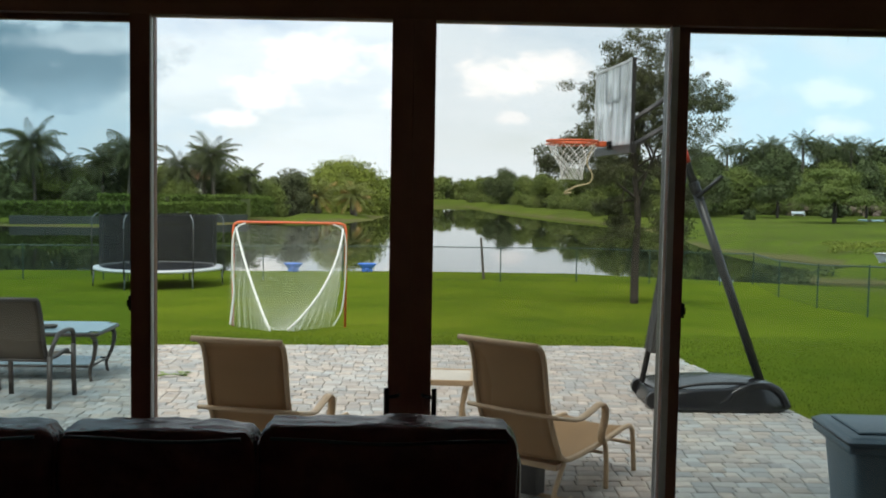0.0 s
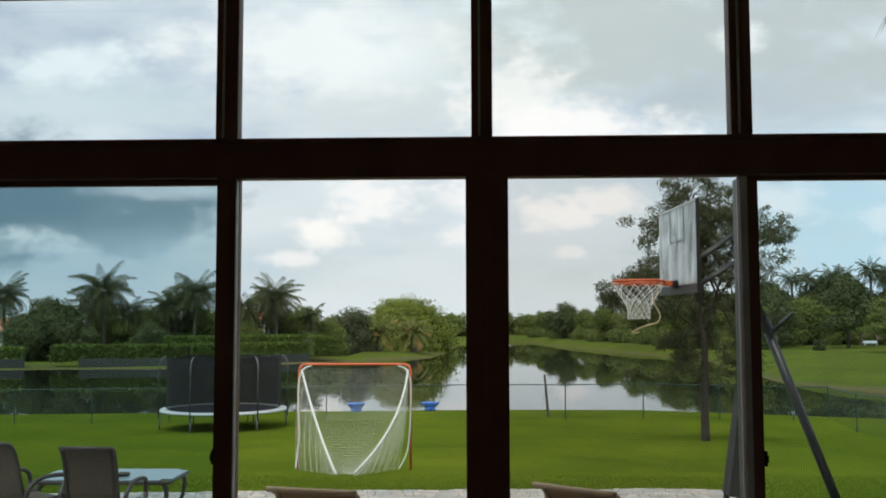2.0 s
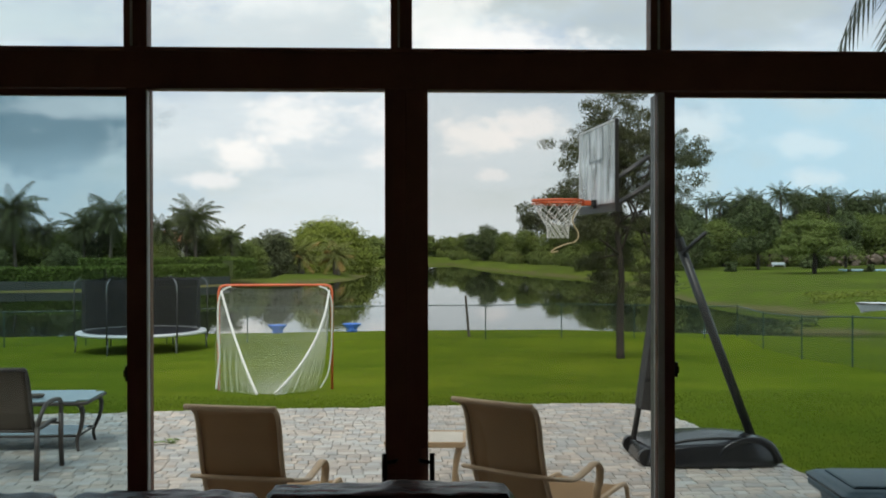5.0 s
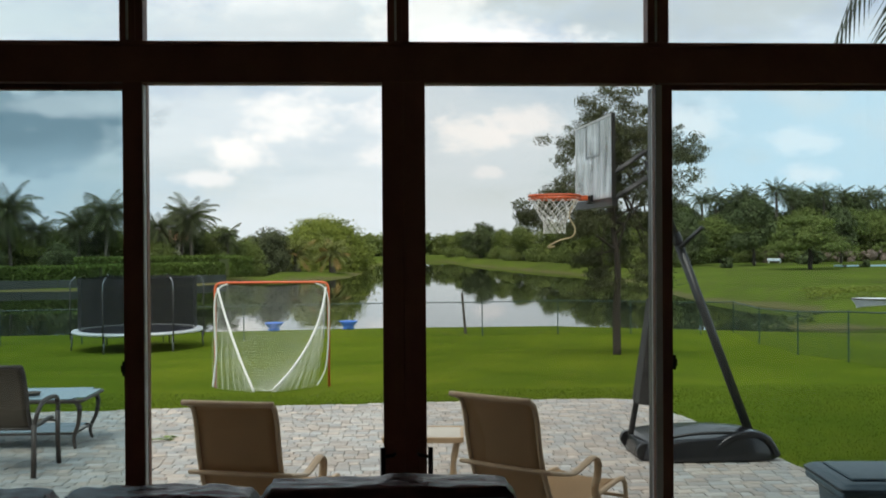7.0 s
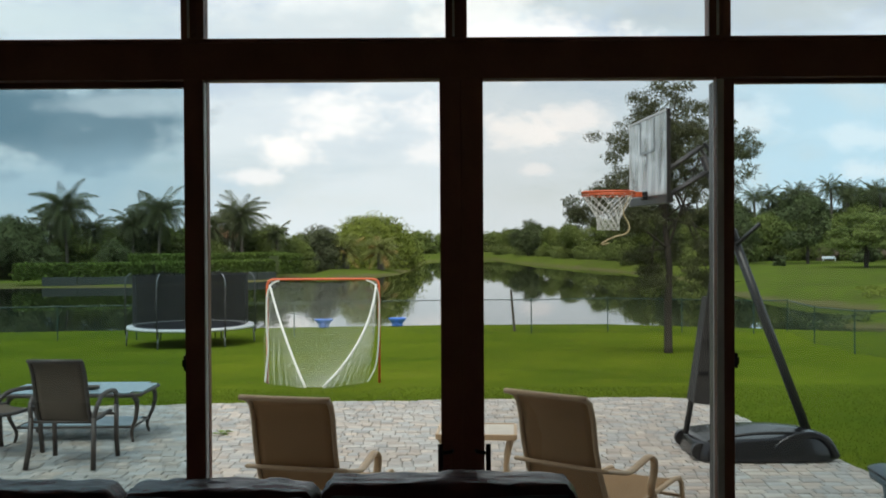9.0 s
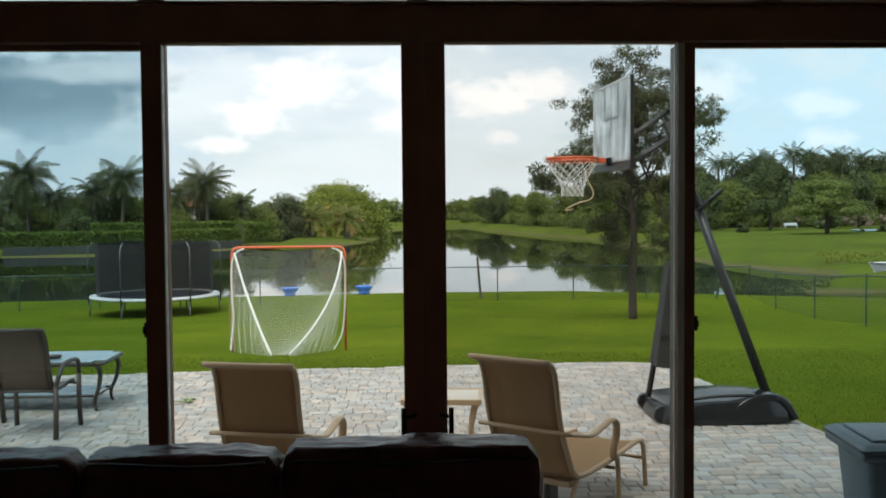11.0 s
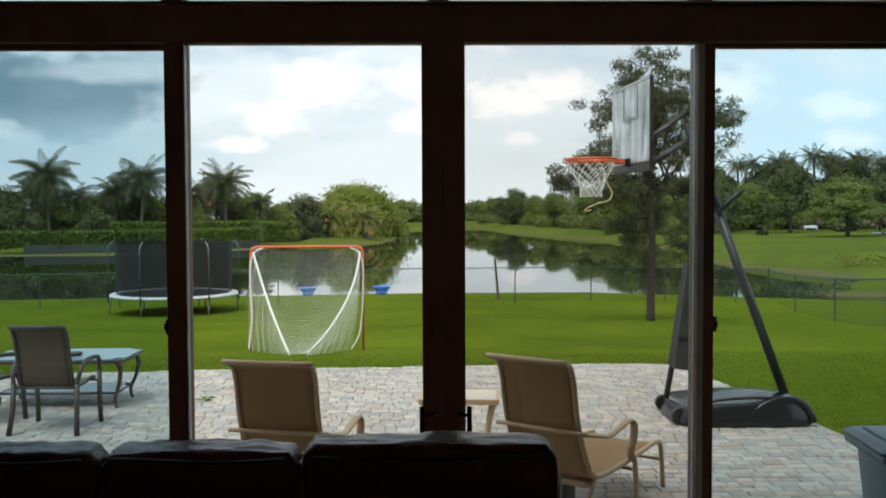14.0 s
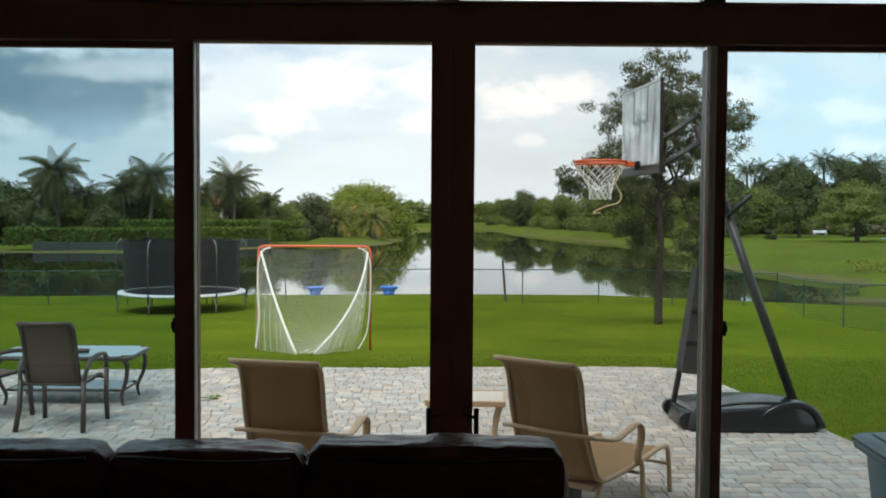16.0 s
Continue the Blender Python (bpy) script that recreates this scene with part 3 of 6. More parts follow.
def ground_height(x, y):
    x, y = np.asarray(x, float), np.asarray(y, float)
    slope = np.interp(y, (11.0, 12.0, 17, 24, 29, 33, 36, 37.5, 41), (-0.17, -0.22, -0.74, -1.08, -1.40, -1.47, -1.50, -1.54, -2.3))
    garden = slope - 0.012 * np.clip(-x, 0, 30) * np.clip((y - 14) / 14, 0, 1) - 0.035 * np.clip(x - 6, 0, 12) * np.clip((y - 14) / 12, 0, 1)
    d = shore_distance(x, y)
    steep = np.where((x < -14) & (y > 50), 0.05, np.where((x < 2) & (y > 90), 0.17, 0.28))      # a low muddy ledge below the seawall
    far = WATER + steep * np.clip(-d, 0, 3) + 0.012 * np.clip(-d - 3, 0, 40)
    far = far + np.where(y > 60, 0.05 * np.sin(x * 0.21) * np.sin(y * 0.17), 0)
    blend = np.clip((y - 41) / 3, 0, 1)
    land = np.where(d > 0, WATER - 0.25 * np.clip(d, 0, 5), np.maximum(far, WATER - 0.05))
    near = np.where(d > 0, WATER - 0.25 * np.clip(d, 0, 5), np.minimum(garden, WATER + 0.35 * np.clip(-d, 0, 9) + 0.02))
    return near * (1 - blend) + land * blend


def patio_edge(x):
    x = np.asarray(x, float)
    return 11.20 + 0.075 * np.clip(x + 5.2, -4, 7) - 0.004 * (x + 1.5) ** 2 + 0.06


def patio_right(y):
    return 3.30 - 0.115 * (np.asarray(y, float) - 7.9)


def grid_lines(*stretches):
    out = [stretches[0][0]]
    for start, stop, step in stretches:
        out += list(np.linspace(start, stop, max(1, round((stop - start) / step)) + 1)[1:])
    return np.array(out)


def ground_sheet():
    xs = grid_lines((-3500, -160, 400), (-160, -40, 5), (-40, -8, 1.2), (-8, 14, 0.5), (14, 40, 1.2), (40, 160, 5), (160, 3500, 400))
    ys = grid_lines((-300, -10, 60), (-10, 10, 1), (10, 46, 0.5), (46, 110, 1.3), (110, 190, 3), (190, 400, 20), (400, 3500, 300))
    gx, gy = np.meshgrid(xs, ys)
    gz = ground_height(gx, gy)
    under = (gy < patio_edge(gx) - 0.3) & (gx < patio_right(gy) - 0.3) & (gx > -8.5)
    gz = np.where(under, -0.32, gz)
    verts = np.stack([gx, gy, gz], -1).reshape(-1, 3)
    n = np.arange(len(xs) * len(ys)).reshape(len(ys), len(xs))
    faces = np.stack([n[:-1, :-1], n[:-1, 1:], n[1:, 1:], n[1:, :-1]], -1).reshape(-1, 4)
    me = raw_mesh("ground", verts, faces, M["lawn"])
    me.shade_smooth()
    tagged(new("ground", me), "mown green lawn sloping down to the lake", "ground", kind="structure")


ground_sheet()
bm = bmesh.new()
bm.faces.new([bm.verts.new((x, y, WATER)) for x, y in ((-178, 38.5), (158, 30), (158, 60), (26, 196), (-14, 196), (-178, 105))])
structure("water", bm, M["water"], "still dark lake reflecting trees and sky", category="lake")


def grass_blades():
    rng = np.random.default_rng(5)
    n = 130000
    y = 7.5 + 9.5 * rng.random(n) ** 0.9
    x = -0.15 + (rng.random(n) * 2 - 1) * (0.52 * y + 0.6)
    keep = ((y > patio_edge(x) + 0.01) | (x > patio_right(y) + 0.02)) & (rng.random(n) < np.interp(y, (11.8, 15.5), (1, 0)))
    x, y = x[keep], y[keep]
    z = ground_height(x, y) - 0.01
    tall = 0.026 * (0.6 + 0.8 * rng.random(len(x))) * np.interp(y, (10, 25), (1.0, 1.5))
    wide = 0.007 * np.interp(y, (8, 25), (1, 2.2))
    a = rng.random(len(x)) * 2 * math.pi
    lean = rng.normal(scale=0.4, size=(len(x), 2)) * tall[:, None]
    foot = np.stack([x, y, z], -1)
    across = np.stack([np.cos(a) * wide, np.sin(a) * wide, 0 * a], -1)
    tip = foot + np.stack([lean[:, 0], lean[:, 1], tall], -1)
    verts = np.stack([foot - across, foot + across, tip], 1).reshape(-1, 3)
    me = raw_mesh("grass", verts, np.arange(len(verts)).reshape(-1, 3), M["blade"])
    tagged(new("grass", me), "short green lawn grass beside the patio", "grass", kind="stuff")


bm = bmesh.new()
edge = [(x, float(patio_edge(x))) for x in np.linspace(-8.4, 2.87, 24)]
ring = [(-8.4, 4.3), (float(patio_right(4.3)), 4.3)] + edge[::-1]
top = [bm.verts.new((x, y, PATIO - 0.022)) for x, y in ring]
low = [bm.verts.new((x, y, PATIO - 0.30)) for x, y in ring]
bm.faces.new(top)
for k in range(len(ring)):
    bm.faces.new((top[k], low[k], low[(k + 1) % len(ring)], top[(k + 1) % len(ring)]))
bmesh.ops.recalc_face_normals(bm, faces=bm.faces)
patio = structure("patio", bm, M["sand"], "pale grey and beige tumbled paver patio", category="patio")
grass_blades()


# ---- the room and its window wall ----
WALL, HEAD = 4.2, 3.308
for name, numbers, key, label in (
        # hidden floor, kept pale to throw light back onto the mullions
        ("floor", (-5, 5, -1.8, 4.45, -0.31, 0.0), "room_floor", "unseen beige living room floor"),
        ("ceiling", (-5, 5, -1.8, 4.3, 3.75, 3.9), "room_wall", "plain room ceiling"),
        # unseen slab with a short overhang, added for shade on the patio
        ("roof", (-5.4, 5.4, -2.3, 4.45, 3.9, 4.1), "stucco", "plain flat roof over the room, added out of view"),
        # unseen; stands close behind the camera to bounce light onto the mullions
        ("wall_back", (-5, 5, -2.0, -1.8, -0.3, 3.9), "room_wall", "plain unseen room wall"),
        ("wall_left", (-5.2, -5, -1.8, 4.3, -0.3, 3.9), "room_wall", "plain unseen room wall"),
        ("wall_right", (5, 5.2, -1.8, 4.3, -0.3, 3.9), "room_wall", "plain unseen room wall"),
        ("wall_above_window", (-5, 5, 3.985, 4.32, 3.326, 3.75), "plaster", "beige plastered wall above the window"),
        ("wall_beside_window_left", (-5, -3.62, 3.985, 4.32, 0, 3.326), "plaster", "beige plastered wall beside the window"),
        ("wall_beside_window_right", (3.40, 5, 3.985, 4.32, 0, 3.326), "plaster", "beige plastered wall beside the window")):
    structure(name, boxed(*numbers), M[key], label)
# the room side lies in shade, which its dark brown colour stands for
structure("wall_face_above_window", boxed(-5, 5, 3.975, 3.985, 3.322, 3.75), M["shaded_wall"], "room side of the wall above the window, coloured dark for shade")


def window_wall():
    base = tagged(new("window_1"), "dark bronze sliding glass doors with transom lights above", "window", kind="structure")
    base.location = (0, WALL, 0)

    def piece(name, x0, x1, y0, y1, z0, z1, key="bronze", bevel=0.003, parent=base, label=""):
        return part(name, boxed(x0, x1, y0, y1, z0, z1, bevel), M[key], parent, label)

    beam = piece("transom_beam", -3.62, 3.40, 0.0, 0.10, 2.464, 2.64)
    piece("beam_lip", -3.62, 3.40, -0.012, 0.0, 2.618, 2.632, parent=beam)
    piece("head_frame", -3.62, 3.40, 0.0, 0.09, HEAD, 3.326)
    piece("sill_track", -3.62, 3.40, -0.02, 0.14, 0.0, 0.04, "interlock")
    for x0, x1 in ((-3.62, -3.56), (3.34, 3.40)):
        piece("jamb", x0, x1, 0.0, 0.10, 0.04, HEAD)
    bars = ((-2.425, -2.33), (-1.295, -1.196), (-0.160, -0.067), (0.970, 1.063), (2.09, 2.19))
    for x0, x1 in bars:
        bar = piece("upper_mullion", x0, x1, 0.0, 0.08, 2.64, HEAD)
        piece("glazing_bead", x0 + 0.030, x0 + 0.040, -0.010, 0.0, 2.642, HEAD - 0.002, "interlock", 0.002, bar)
        piece("glazing_bead", x1 - 0.040, x1 - 0.030, -0.010, 0.0, 2.642, HEAD - 0.002, "bronze", 0.002, bar)
    lights = [-3.56] + [v for b in bars for v in b] + [3.34]
    for x0, x1 in zip(lights[::2], lights[1::2]):
        pane = piece("transom_pane", x0, x1, 0.035, 0.041, 2.64, HEAD, "glass", 0)
        pane.visible_shadow = False
    # door leaves: left edge, right edge, set back, frame at the top, stile widths
    for name, x0, x1, back, high, left, right in (("door_leaf", -2.42, -1.195, 0.050, 2.440, 0.09, 0.09), ("door_leaf", -1.285, -0.093, 0.0, 2.464, 0.083, 0.093),
                                                  ("door_leaf", -0.093, 1.016, 0.0, 2.464, 0.093, 0.016), ("door_leaf", 1.014, 2.19, 0.050, 2.445, 0.078, 0.09),
                                                  ("door_leaf", -3.56, -2.42, 0.0, 2.44, 0.06, 0.09), ("door_leaf", 2.19, 3.34, 0.0, 2.44, 0.09, 0.06)):
        leaf = piece("stile", x0, x0 + left, back + 0.002, back + 0.048, 0.04, 2.47)
        piece("stile", x1 - right, x1, back + 0.002, back + 0.048, 0.04, 2.47)
        piece("bottom_rail", x0 + left, x1 - right, back + 0.004, back + 0.046, 0.04, 0.16)
        piece("top_rail", x0 + left, x1 - right, back + 0.004, back + 0.046, high, 2.47)
        pane_key = ("tinted_glass" if x0 < 0 else "pale_tint_glass") if back else "grey_glass" if -0.2 < x0 < 0 else "glass"
        pane = piece("door_pane", x0 + left, x1 - right, back + 0.022, back + 0.028, 0.16, high, pane_key, 0)
        pane.visible_shadow = False
    piece("interlock_strip", 1.006, 1.013, 0.050, 0.145, 0.05, 2.455, "interlock_dull", 0.002, label="bare grey metal interlock strip")
    piece("interlock_face", 1.0015, 1.030, -0.006, 0.0015, 0.05, 2.455, "interlock", 0.002, label="bare grey metal face of the stile")
    piece("interlock_edge", 1.000, 1.005, 0.051, 0.062, 0.05, 2.455, "interlock", 0.001, label="bright metal edge of the interlock")
    piece("interlock_strip", -1.204, -1.198, 0.004, 0.09, 0.05, 2.455, "interlock", 0.002, label="bare grey metal interlock strip")
    for x in (-1.287, 1.083):
        latch = piece("latch", x - 0.004, x + 0.005, -0.010, 0.02, 1.215, 1.28, "black", 0.004)
        piece("latch_lever", x - 0.004, x + 0.004, -0.03, -0.012, 1.235, 1.265, "black", 0.002, latch)
    for x, inner in ((-0.189, 1), (0.014, -1)):
        handle = part("pull_handle", tubed(curve_points(((x, -0.050, 0.62), (x, -0.056, 0.70), (x, -0.056, 0.84), (x, -0.050, 0.905))), 0.011, 8), M["black"], base,
                      "black door pull", True)
        for z in (0.66, 0.865):
            part("mount", tubed(((x, -0.052, z), (x + inner * 0.045, -0.02, z), (x + inner * 0.05, 0.004, z)), 0.008), M["black"], handle)
        piece("escutcheon", x + inner * 0.035 - 0.012, x + inner * 0.035 + 0.012, -0.008, 0.002, 0.60, 0.92, "bronze", 0.003, label="bronze handle plate")


window_wall()


def cushion(bm, x0, x1, y0, y1, z0, z1, seed, puff=0.022):
    """A stuffed pillow: rounded corners, sagging faces, wrinkles."""
    rng = random.Random(seed)
    ox, oy = rng.uniform(0, 50), rng.uniform(0, 50)
    made = bmesh.ops.create_cube(bm, size=2)
    bmesh.ops.subdivide_edges(bm, edges=list({e for v in made["verts"] for e in v.link_edges}), cuts=21, use_grid_fill=True)
    cx, cy, cz = (x0 + x1) / 2, (y0 + y1) / 2, (z0 + z1) / 2
    for v in bm.verts:
        p = v.co.copy()
        q = Vector([math.copysign(abs(c) ** 1.0, c) for c in p])
        n = (abs(q.x) ** 36 + abs(q.y) ** 8 + abs(q.z) ** 10) ** (1 / 10)
        q = q / max(n, 0.2)
        swell = (1 - min(1, q.x * q.x)) * puff
        w = noise.noise((q.x * 3 + ox, q.y * 3 + oy, q.z * 3)) * 0.012 + noise.noise((q.x * 7 + ox, q.y * 4, q.z * 4 + oy)) * 0.009 + noise.noise((q.x * 17 + ox, q.y * 5, q.z * 5 + oy)) * 0.0022
        v.co = (cx + q.x * (x1 - x0) / 2 * (1 + w), cy + q.y * ((y1 - y0) / 2 + 0.4 * swell) + w, cz + q.z * (z1 - z0) / 2 + (swell * 0.35 if q.z > 0 else 0) + 0.8 * w)
    return bm


def sofa():
    base = thing("sofa", 0, 3.32, 0, 0, "dark brown leather sofa with puffy back cushions before the window", "sofa")
    part("body", box(bmesh.new(), -3.05, 0.30, -0.72, 0.30, 0.10, 0.42, 0.05), M["leather"], base, smooth=True)
    part("back", box(bmesh.new(), -3.05, 0.315, 0.06, 0.32, 0.12, 0.86, 0.07), M["leather"], base, smooth=True)
    edges = (-3.02, -2.66, -1.99, -1.30, -0.605, 0.30)
    for n in range(1, 5):
        x0, x1 = edges[n], edges[n + 1]
        part("back_cushion", cushion(bmesh.new(), x0 + 0.004, x1 - 0.004, 0.03, 0.22, 0.40, 0.912 + (0.022 if n == 4 else 0.0), 10 + n), M["leather"], base, smooth=True)
        part("piping", tubed([(x, 0.014 - 0.012 * math.sin(math.pi * (x - x0) / (x1 - x0)), 0.893 + 0.006 * math.sin(9 * x))
                              for x in np.linspace(x0 + 0.05, x1 - 0.05, 14)], 0.006, 6), M["seam"], base)
        part("seat_cushion", cushion(bmesh.new(), x0 + 0.004, x1 - 0.004, -0.74, 0.05, 0.40, 0.54, 20 + n, 0.03), M["leather"], base, smooth=True)
    part("armrest", box(bmesh.new(), 0.14, 0.345, -0.76, 0.12, 0.10, 0.62, 0.08), M["leather"], base, smooth=True)
    part("armrest", box(bmesh.new(), -3.07, -2.72, -0.76, 0.30, 0.10, 0.62, 0.08), M["leather"], base, smooth=True)
    for x in (-2.95, 0.2):
        for y in (-0.65, 0.2):
            part("foot", box(bmesh.new(), x - 0.04, x + 0.04, y - 0.04, y + 0.04, 0, 0.10, 0.01), M["black"], base)


sofa()


# ---- patio furniture ----
def chaise(x, y, turn, label):
    base = thing("lounge_chair", x, y, PATIO, turn, label, "lounge chair", "lounge chairs on the patio")
    back = curve_points([(0, -0.004, 0.30), (0, -0.075, 0.43), (0, -0.145, 0.58), (0, -0.190, 0.74), (0, -0.218, 0.89), (0, -0.262, 0.985), (0, -0.333, 1.018)], 5)
    seat = curve_points([(0, 0.0, 0.31), (0, 0.10, 0.275), (0, 0.45, 0.285), (0, 0.84, 0.325), (0, 0.95, 0.32)], 5)
    part("backrest", sheet([(0, p.y, p.z) for p in back], 0.240, 0.004, 0.012), M["tan_sling"], base, "brown woven sling backrest", True)
    part("seat", sheet([(0, p.y, p.z) for p in seat], 0.240, 0.004, 0.02), M["tan_sling"], base, "brown woven sling seat", True)
    for s in (-1, 1):
        part("back_rail", tubed([(s * 0.248, p.y, p.z) for p in back], 0.016, 8), M["tan_metal"], base, smooth=True)
        part("seat_rail", tubed([(s * 0.25, p.y, p.z) for p in seat] + [(s * 0.25, 0.985, 0.285), (s * 0.253, 0.998, 0.19), (s * 0.26, 1.005, 0.0)], 0.017, 8), M["tan_metal"], base, smooth=True)
        arm = curve_points([(s * 0.295, -0.178, 0.588), (s * 0.305, -0.02, 0.552), (s * 0.307, 0.11, 0.530), (s * 0.307, 0.27, 0.555), (s * 0.305, 0.385, 0.575), (s * 0.305, 0.455, 0.535),
                            (s * 0.30, 0.462, 0.45), (s * 0.29, 0.445, 0.38), (s * 0.28, 0.47, 0.31)], 5)
        part("armrest", tubed(arm, 0.027, 10, 0.5), M["tan_metal"], base, smooth=True)
        part("leg", tubed(curve_points([(s * 0.285, 0.49, 0.33), (s * 0.285, 0.52, 0.26), (s * 0.29, 0.525, 0.12), (s * 0.29, 0.524, 0.0)], 4), 0.017, 8), M["tan_metal"], base, smooth=True)
        part("rear_leg", tubed(curve_points([(s * 0.22, 0.10, 0.26), (s * 0.23, 0.02, 0.18), (s * 0.24, -0.06, 0.08), (s * 0.24, -0.02, 0.018), (s * 0.24, 0.16, 0.016)], 5), 0.016, 8), M["tan_metal"], base, smooth=True)
    part("top_bar", tubed([(v, -0.336 - 0.01 * (1 - (v / 0.28) ** 2), 1.022) for v in np.linspace(-0.278, 0.272, 9)], 0.017, 8), M["tan_metal"], base, smooth=True)
    part("rear_crossbar", tubed([(v, -0.178 - 0.012 * (1 - (v / 0.3) ** 2), 0.589) for v in np.linspace(-0.305, 0.305, 9)], 0.022, 8, 0.65), M["tan_metal"], base, smooth=True)
    part("front_crossbar", tubed([(-0.25, 0.995, 0.19), (0.25, 0.995, 0.19)], 0.012, 8), M["tan_metal"], base, smooth=True)
    part("under_crossbar", tubed([(-0.27, 0.50, 0.235), (0.27, 0.50, 0.235)], 0.012, 8), M["tan_metal"], base, smooth=True)
    part("bracket", box(bmesh.new(), -0.20, 0.20, 0.03, 0.16, 0.205, 0.245, 0.008), M["tan_metal"], base)
    part("spring_block", box(bmesh.new(), -0.06, 0.06, 0.03, 0.15, 0.02, 0.205, 0.012), M["black"], base)
    part("floor_bar", tubed([(-0.24, 0.10, 0.018), (0.24, 0.10, 0.018)], 0.014, 8), M["tan_metal"], base, smooth=True)
    return base


chaise(0.612, 5.898, -37.6, "tan aluminium lounge chair with brown sling, turned towards the lawn")
chaise(-1.008, 5.865, -13.3, "tan aluminium lounge chair with brown sling, back to the window")


def side_table():
    base = thing("side_table", 0.07, 7.42, PATIO, -4, "small tan patio side table with a cream top", "side table")
    part("tabletop", box(bmesh.new(), -0.285, 0.285, -0.22, 0.22, 0.452, 0.472, 0.008), M["stone_top"], base, "cream table top")
    for y in (-0.225, 0.225):
        part("rim", box(bmesh.new(), -0.295, 0.295, y - 0.012, y + 0.012, 0.435, 0.478, 0.006), M["tan_metal"], base)
    for x in (-0.292, 0.292):
        part("rim", box(bmesh.new(), x - 0.012, x + 0.012, -0.213, 0.213, 0.435, 0.478, 0.006), M["tan_metal"], base)
    for sx in (-1, 1):
        for sy in (-1, 1):
            part("leg", tubed(curve_points([(sx * 0.265, sy * 0.19, 0.44), (sx * 0.245, sy * 0.18, 0.36), (sx * 0.22, sy * 0.17, 0.2), (sx * 0.25, sy * 0.19, 0.0)], 5), 0.02, 8),
                 M["tan_metal"], base, smooth=True)


side_table()


def patio_chair(x, y, turn, label):
    base = thing("patio_chair", x, y, PATIO, turn, label, "chair", "chairs at the glass table")
    back = curve_points([(0, 0.03, 0.40), (0, -0.02, 0.55), (0, -0.075, 0.78), (0, -0.13, 0.90), (0, -0.165, 0.925)], 4)
    seat = curve_points([(0, 0.03, 0.40), (0, 0.2, 0.39), (0, 0.42, 0.41), (0, 0.48, 0.40)], 4)
    part("backrest", sheet([(0, p.y, p.z) for p in back], 0.213, 0.004, 0.01), M["brown_sling"], base, "taupe sling backrest", True)
    part("seat", sheet([(0, p.y, p.z) for p in seat], 0.213, 0.004, 0.02), M["brown_sling"], base, "taupe sling seat", True)
    for s in (-1, 1):
        part("back_rail", tubed([(s * 0.222, p.y, p.z) for p in back], 0.018), M["brown_metal"], base, smooth=True)
        part("seat_rail", tubed([(s * 0.222, p.y, p.z) for p in seat], 0.018), M["brown_metal"], base, smooth=True)
        part("armrest", tubed(curve_points([(s * 0.27, -0.02, 0.42), (s * 0.29, 0.01, 0.53), (s * 0.295, 0.12, 0.605), (s * 0.295, 0.33, 0.61), (s * 0.29, 0.43, 0.57), (s * 0.285, 0.45, 0.46)], 5), 0.020),
             M["brown_metal"], base, smooth=True)
        part("front_leg", tubed(((s * 0.285, 0.45, 0.47), (s * 0.28, 0.455, 0.2), (s * 0.285, 0.47, 0.0)), 0.023), M["brown_metal"], base, smooth=True)
        part("rear_leg", tubed(((s * 0.27, -0.02, 0.43), (s * 0.275, -0.04, 0.2), (s * 0.29, -0.09, 0.0)), 0.024), M["brown_metal"], base, smooth=True)
    part("top_bar", tubed(((-0.23, -0.165, 0.927), (0.23, -0.165, 0.927)), 0.018), M["brown_metal"], base, smooth=True)
    part("stretcher", tubed(((-0.27, -0.02, 0.395), (0.27, -0.02, 0.395)), 0.011), M["brown_metal"], base, smooth=True)
    part("stretcher", tubed(((-0.28, 0.44, 0.385), (0.28, 0.44, 0.385)), 0.011), M["brown_metal"], base, smooth=True)


patio_chair(-3.42, 8.22, -2, "brown metal patio chair with taupe sling, back to the house")
patio_chair(-4.33, 8.55, -28, "brown metal patio chair with taupe sling, angled to the table")


